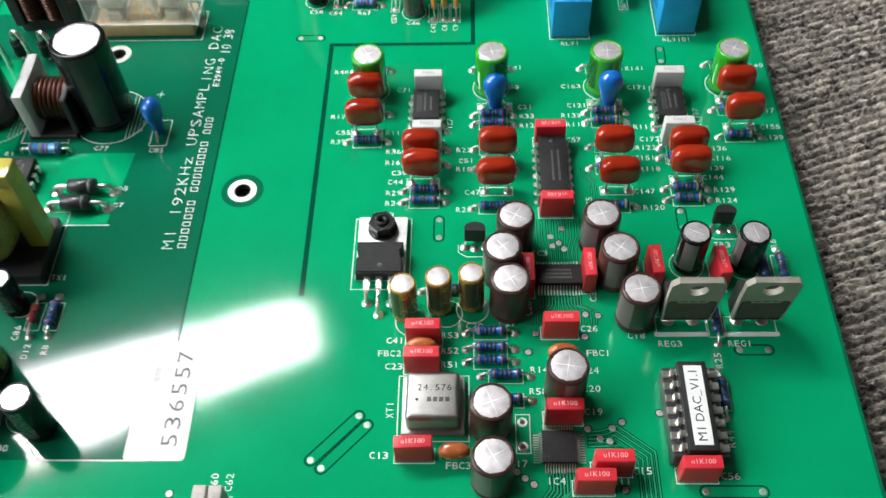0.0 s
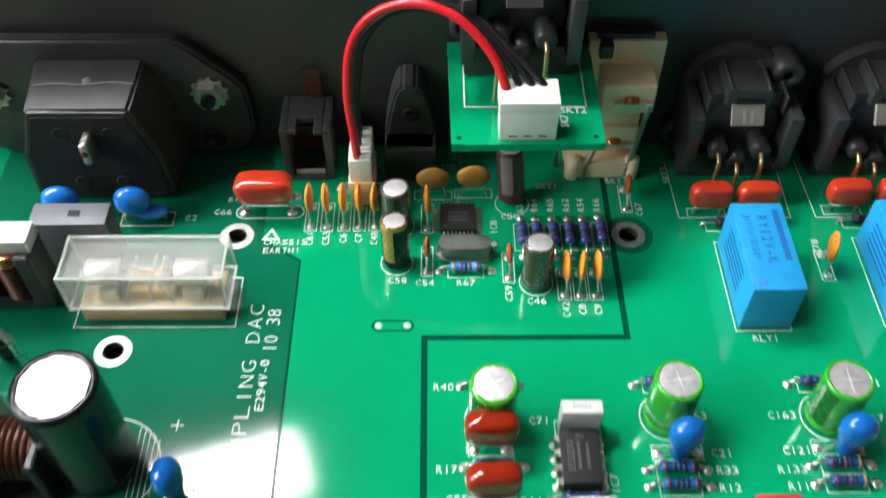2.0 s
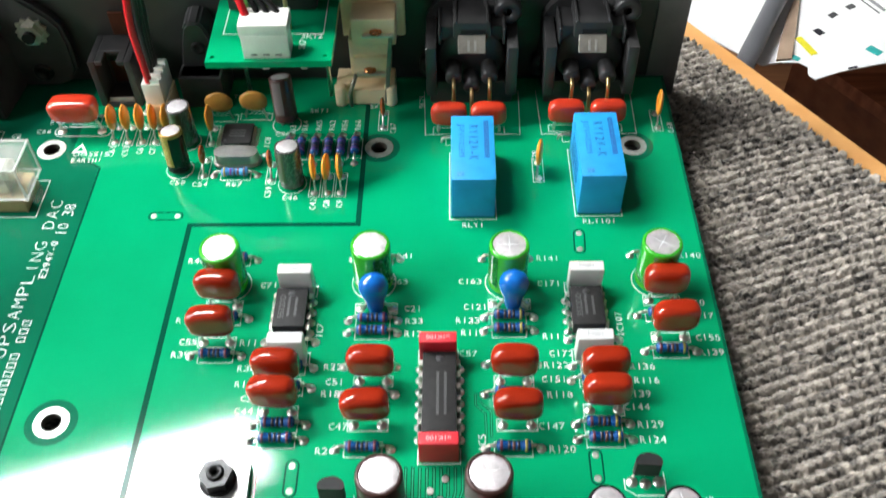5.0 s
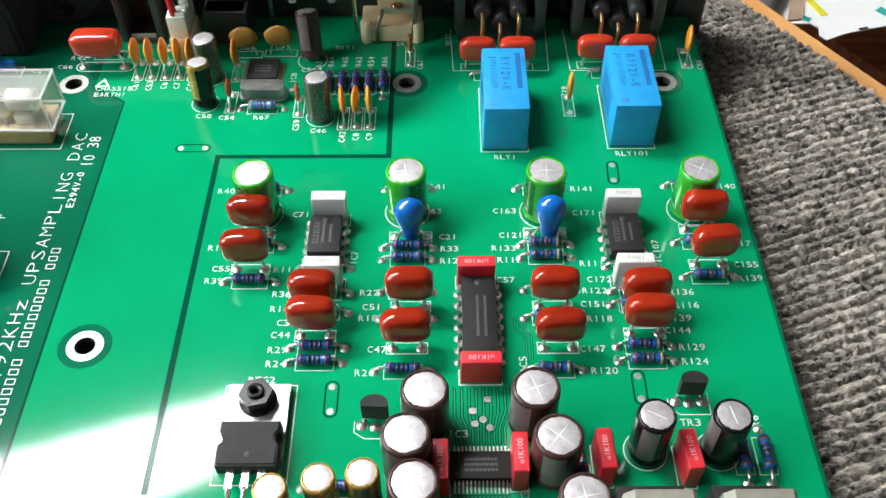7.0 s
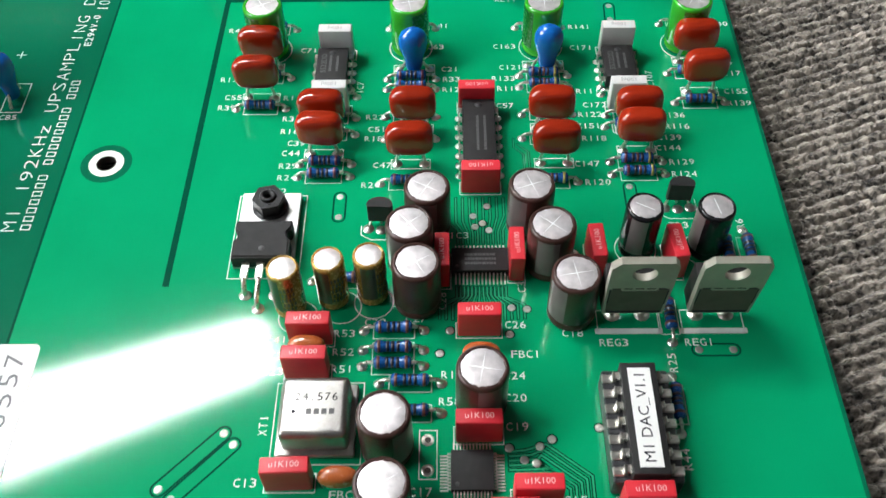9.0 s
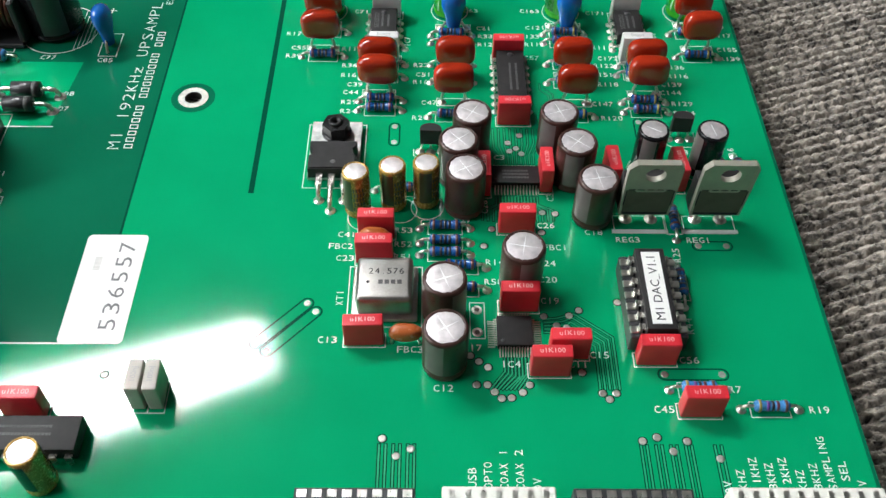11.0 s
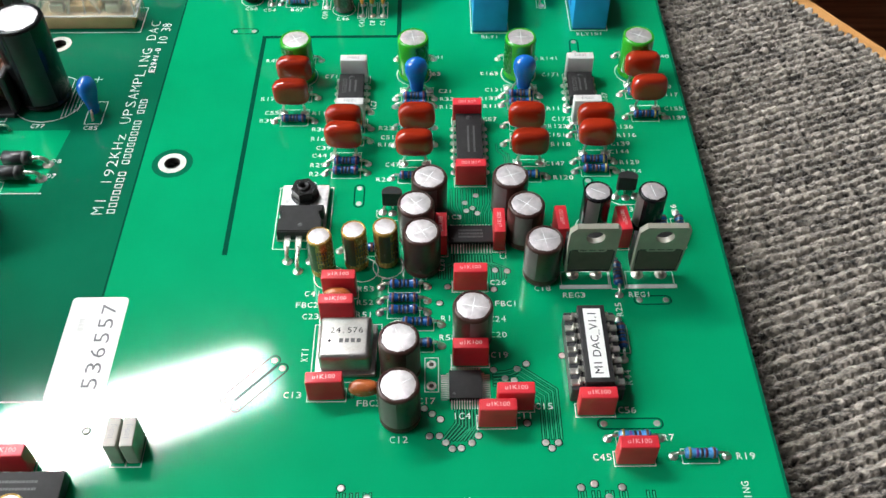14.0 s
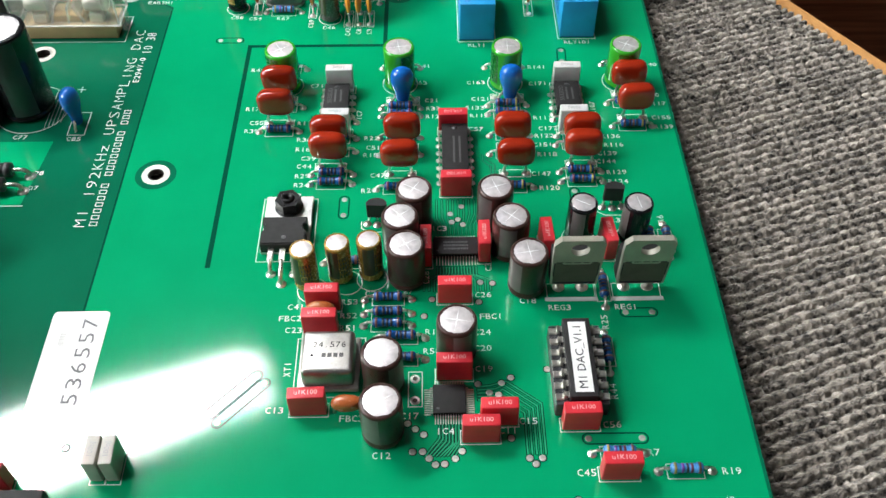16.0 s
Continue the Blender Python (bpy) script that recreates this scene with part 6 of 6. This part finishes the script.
evenly("number", "536557", 3.2, 3.66, surface("faded_black_print", (0.16, 0.16, 0.16), 0.6), sticker, at(2.3, 0.5, 0.115, 90), -0.006, 0.66)
blank_marks(sticker, at(-2.6, 5.6, 0.115, 90), 1, 3.4, 1.3, 1.5, surface("faint_print", (0.62, 0.60, 0.57), 0.6), 8)
WARMBOX = surface("warm_grey_box", (0.42, 0.39, 0.34), 0.45, vary=0.15, bump=0.00002)
box_f = box_capacitor(6.0, 2.45, 6.6, WARMBOX, "100nJ", PALE_INK, "pale grey plastic box capacitor at the board's front")
place(box_f, [(4.1, -76.6, 90), (7.0, -76.6, 92)], "", 0, "front box capacitors")
for x in (4.1, 7.0):
    outline(x - 1.4, -80.2, x + 1.4, -73.2)
for x, words in ((4.6, "C60"), (7.4, "C62")):
    designator(words, x, -70.4, 90)
via(-3.4, -72.6)
for x0 in (32.6, 76.2):
    sip = thing("pin_socket", x0 + 9.4, -97.0, 0, 0, "long black eight-way pin socket at the front", "connector", "pin sockets")
    part("housing", box(B(), 0, 0, 2.4, 18.8, 2.4, 4.6, 0.15, 1), BLACK_PLASTIC, sip)
    for k in range(8):
        part("contact", box(B(), -8.2 + 2.35 * k, 0.2, 4.75, 1.5, 1.2, 0.2), TIN, sip)
for x0, x1, n in ((55.6, 73.4, 7), (100.6, 125.0, 10)):
    wc = thing("ribbon_connector", (x0 + x1) / 2, -97.4, 0, 0, "long white nylon ribbon connector at the front", "connector", "ribbon connectors")
    part("housing", box(B(), 0, 0, 2.6, x1 - x0, 3.4, 5.0, 0.2, 1), WHITENYLON, wc)
    for k in range(n):
        part("contact", box(B(), -(x1 - x0) / 2 + 1.6 + k * ((x1 - x0 - 3.2) / (n - 1)), 0.3, 5.12, 0.8, 1.4, 0.1), TIN, wc)

# ---- writing on the board ----
LEFT_SIDE = {"R40": (20.0, 38.9), "R17": (20.4, 23.3), "R39": (21.0, 15.0), "C55": (22.0, 18.0), "R11": (34.0, 17.7), "R36": (34.4, 11.7), "R16": (34.4, 8.2), "C39": (36.0, 5.0), "C44": (35.2, 2.3), "R29": (35.0, -1.0),
             "R24": (35.0, -4.0), "R20": (51.0, -6.0), "C71": (36.2, 32.2), "C47": (53.0, -1.0), "R18": (51.0, 6.0), "C51": (51.6, 8.6), "R22": (51.0, 12.0), "C163": (77.6, 33.0),
             "C121": (78.6, 26.4), "R133": (77.0, 23.0), "R112": (78.0, 20.0), "R111": (94.0, 19.0), "C172": (95.0, 15.0), "C171": (93.8, 32.4), "C41": (37.0, -40.0), "FBC2": (36.0, -43.0),
             "C23": (37.0, -46.0), "C13": (35.0, -65.0), "C45": (94.0, -79.0), "R42": (-21.8, 83.4), "C66": (-24.2, 80.0)}
RIGHT_SIDE = {"R41": (64.0, 40.0), "C63": (63.0, 33.0), "C21": (66.0, 26.0), "R33": (66.3, 22.9), "R12": (66.2, 19.8), "C57": (77.0, 15.0), "R141": (94.0, 39.2), "R122": (93.8, 12.3), "C151": (93.2, 9.1),
              "R118": (94.0, 5.7), "C147": (92.0, -1.0), "R120": (93.6, -5.7), "R136": (110.2, 11.9), "R116": (110.6, 8.8), "C139": (108.6, 5.8), "C144": (108.0, 3.0), "R129": (110.0, -0.7), "R124": (110.0, -3.8),
              "R140": (123.8, 39.8), "R117": (123.6, 24.0), "C155": (123.9, 18.6), "R139": (124.0, 15.2), "C160": (122.4, 27.3), "R53": (48.2, -38.8), "R52": (48.2, -42.4), "R51": (48.2, -45.6),
              "R14": (66.0, -46.8), "R58": (65.6, -51.6), "C26": (76.6, -37.3), "FBC1": (78.0, -43.0), "C24": (76.0, -47.0), "C20": (76.0, -51.0), "C19": (76.0, -56.0), "C17": (61.2, -66.6),
              "IC4": (68.0, -70.0), "C15": (84.0, -68.0), "C11": (80.0, -70.0), "C56": (100.0, -69.0), "R7": (107.0, -75.0), "R19": (120.8, -79.0), "C12": (56.0, -75.0), "FBC3": (50.0, -67.0),
              "REG3": (92.6, -40.9), "REG1": (106.6, -40.9), "C18": (86.0, -39.0), "C29": (53.2, -36.6), "C27": (60.0, -36.0), "IC3": (67.4, -18.2), "REG2": (33.0, -7.4), "TR3": (107.0, -16.2)}
BACK_SIDE = {"RLY1": (78.5, 48.8), "RLY101": (106.0, 49.8), "C58": (11.4, 62.4), "C54": (16.6, 61.8), "R67": (24.4, 61.8), "C46": (37.6, 57.4), "C65": (18.0, 87.0), "C33": (26.4, 87.4), "C50": (33.6, 78.6),
             "C2": (-30.4, 78.5), "SKT": (55.6, 88.4), "C85": (-22.6, 12.8), "D8": (-28.0, 1.0), "D7": (-28.0, -4.0), "C77": (-36.0, 13.6), "TX1": (-36.6, -24.0), "R1": (-57.8, 12.0), "C80": (-38.0, -63.6)}
for table_ in (LEFT_SIDE, RIGHT_SIDE, BACK_SIDE):
    for words, (x, y) in table_.items():
        designator(words, x, y)
UPWARD = {"R63": (35.7, 80.0), "C61": (-6.2, 73.0), "C53": (-3.0, 73.0), "C6": (0.4, 73.0), "C7": (3.4, 73.0), "C48": (6.5, 73.0), "C42": (42.9, 55.4), "C8": (45.9, 55.4), "C9": (48.8, 55.4), "C59": (32.4, 59.2),
          "R64": (38.6, 81.6), "R65": (41.9, 81.6), "R62": (45.1, 81.6), "R54": (48.1, 81.6), "R66": (51.3, 81.6), "C67": (59.8, 80.4), "R44": (101.2, -61.6), "R25": (101.6, -44.8), "IC7": (47.6, 20.6),
          "IC107": (107.0, 22.0), "IC5": (79.2, -4.4), "XT1": (36.6, -55.6), "C31": (78.0, -29.0), "C28": (64.4, -32.4), "R6": (118.0, -16.0), "IC8": (30.2, 75.6), "C86": (-42.0, -38.0), "D12": (-38.8, -42.4),
          "R8": (-35.0, -42.0), "SKT5": (66.6, 90.0), "C68": (126.0, 80.0), "C78": (93.2, 70.4), "USB": (60.6, -91.8), "OPTO": (63.2, -91.4), "COAX 1": (65.8, -90.4), "COAX 2": (68.4, -90.4), "0V": (71.2, -93.0)}
for words, (x, y) in UPWARD.items():
    designator(words, x, y, 90)
for k, (y, words) in enumerate(((-93.4, "0V"), (-92.0, "KHZ"), (-90.4, "1KHZ"), (-91.4, "8KHZ"), (-90.4, "2KHZ"), (-92.0, "KHZ"), (-91.4, "8KHZ"), (-90.2, "UPSAMPLING"), (-90.4, "SEL"), (-93.2, "0V"))):
    designator(words, 102.2 + 2.45 * k, y, 90)
designator("CHASSIS", -10.9, 72.0, 0, 1.4)
designator("EARTH!", -11.4, 69.9, 0, 1.4)
strip(silk, [(-15.2, 72.8), (-13.8, 75.2), (-12.4, 72.8), (-15.2, 72.8)], 0.5, 0.012)
evenly("silk_text", "M1 192KHz UPSAMPLING DAC", 2.7, 3.09, SILK, board, at(-14.5, 20.1, 0.012, 90), -0.026, 0.72)
evenly("silk_text", "10 38", 2.6, 1.95, SILK, board, at(-11.2, 51.0, 0.012, 90), -0.018, 0.74)
evenly("silk_text", "E294V-0", 1.6, 1.5, SILK, board, at(-11.7, 39.5, 0.012, 90), 0.004, 0.8)
mk = B()
spot = -16.4
for letters in (7, 8, 3):
    for k in range(letters):
        cx, wide = spot + 0.75, 1.1
        strip(mk, [(-12.1, cx - wide / 2), (-10.5, cx - wide / 2), (-10.5, cx + wide / 2), (-12.1, cx + wide / 2), (-12.1, cx - wide / 2)], 0.2, 0.012)
        spot += 2.02
    spot += 2.02
tagged(part("maker_mark", mk, SILK, board, "row of plain white strokes", False), kind="stuff")

# ---- beyond the bench ----
crate = thing("wooden_crate", 300, 330, 0, 0, "brown wooden crate below the bench edge", "crate")
for k in range(4):
    part("side_board", slab(B(), [(-18, 44), (46, -56), (320, 110), (260, 220)], -755 + k * 138, -755 + k * 138 + 136.5), FLOORWOOD, crate, "", False)
part("lid_board", slab(B(), [(-36, 62), (50, -72), (350, 110), (270, 240)], -202.5, -194), LIDWOOD, crate, "grained red-brown lid", False)


def sheet(name, outline_xy, z, label, bend=6.0):
    th = thing(name, 0, 0, 0, 0, label, "paper")
    bm = slab(B(), outline_xy, z, z + 0.6)
    part("page", bm, PAPER, th, "", False)
    return th


pap = sheet("paper_sheet", [(118, 300), (160, 270), (203, 226), (211, 227.7), (219, 227.5), (221.8, 224.9), (220.6, 219.7), (222.8, 216.2), (233.4, 221.1), (253, 226.5), (330, 246), (420, 310), (420, 620), (110, 620)], -96, "torn white printed paper lying over the crate")
TEAL = surface("teal_print", (0.03, 0.40, 0.36), 0.6)
YELLOW = surface("yellow_print", (0.80, 0.72, 0.03), 0.6)
for x, y, w, h, turn, m in ((224.4, 238.6, 12.5, 3.2, -71, YELLOW), (217.0, 231.2, 6.0, 2.6, -40, TEAL), (232.4, 248.5, 3.2, 4.0, 30, TEXTINK), (241.7, 260.7, 4.0, 2.6, 40, GREY_INK), (251.2, 266.9, 4.0, 2.6, 30, GREY_INK),
                            (256, 283, 43, 1.6, -64, PALE_INK), (253, 281, 43, 0.4, -64, GREY_INK), (268, 277, 8, 5, -60, RELAYBLUE), (252.2, 235, 6, 4, -50, TEAL), (240, 223.6, 4, 1.0, 15, TEXTINK)):
    part("print_block", box(B(), 0, 0, 0, w, h, 0.3), m, pap, "", False).matrix_basis = at(x, y, -95.2, turn)
card = thing("card_strip", 0, 0, -95.2, 0, "torn brown cardboard strip lying on the paper", "cardboard")
part("board", slab(B(), [(209.3, 228.2), (216.0, 229.3), (221.5, 246), (229.5, 271.2), (252.4, 303.0), (262, 322), (250, 322), (242.5, 303.3), (222.0, 261.3), (214.0, 242)], 0, 0.9), surface("worn_brown_card", (0.42, 0.30, 0.21), 0.8, vary=0.25, scale=60), card, "", False)
stack = thing("paper_stack", 300, 400, -200, 0, "stack of boxes holding up the papers", "box")
part("carton", box(B(), 110, 40, 55.2, 130, 130, 98, 1, 1), surface("brown_card", (0.22, 0.12, 0.06), 0.7), stack)
tubeob = thing("grey_tube", 0, 0, 0, 0, "dark grey metal tube lying across the white paper", "tube")
part("tube_wall", tube(B(), [(176.5, 185.0, -90), (192.6, 218.6, -90), (228.4, 287.2, -90), (262, 352, -90)], 4.2, 16), TUBEGREY, tubeob)

offcut = thing("orange_offcut", -92, 92, MAT_Z, 20, "small orange plastic scrap lying on the carpet", "scrap")
part("chip", slab(B(), [(-3, -2), (2.5, -2.4), (3.4, 1), (0.5, 2.6), (-2.8, 1.8)], 0.1, 1.6), surface("orange_plastic", (0.75, 0.28, 0.03), 0.4), offcut)
copy_thing(offcut, at(-95, 79, MAT_Z, 110))

tagged(part("silkscreen", silk, SILK, board, "white silkscreen outlines", False), kind="stuff")
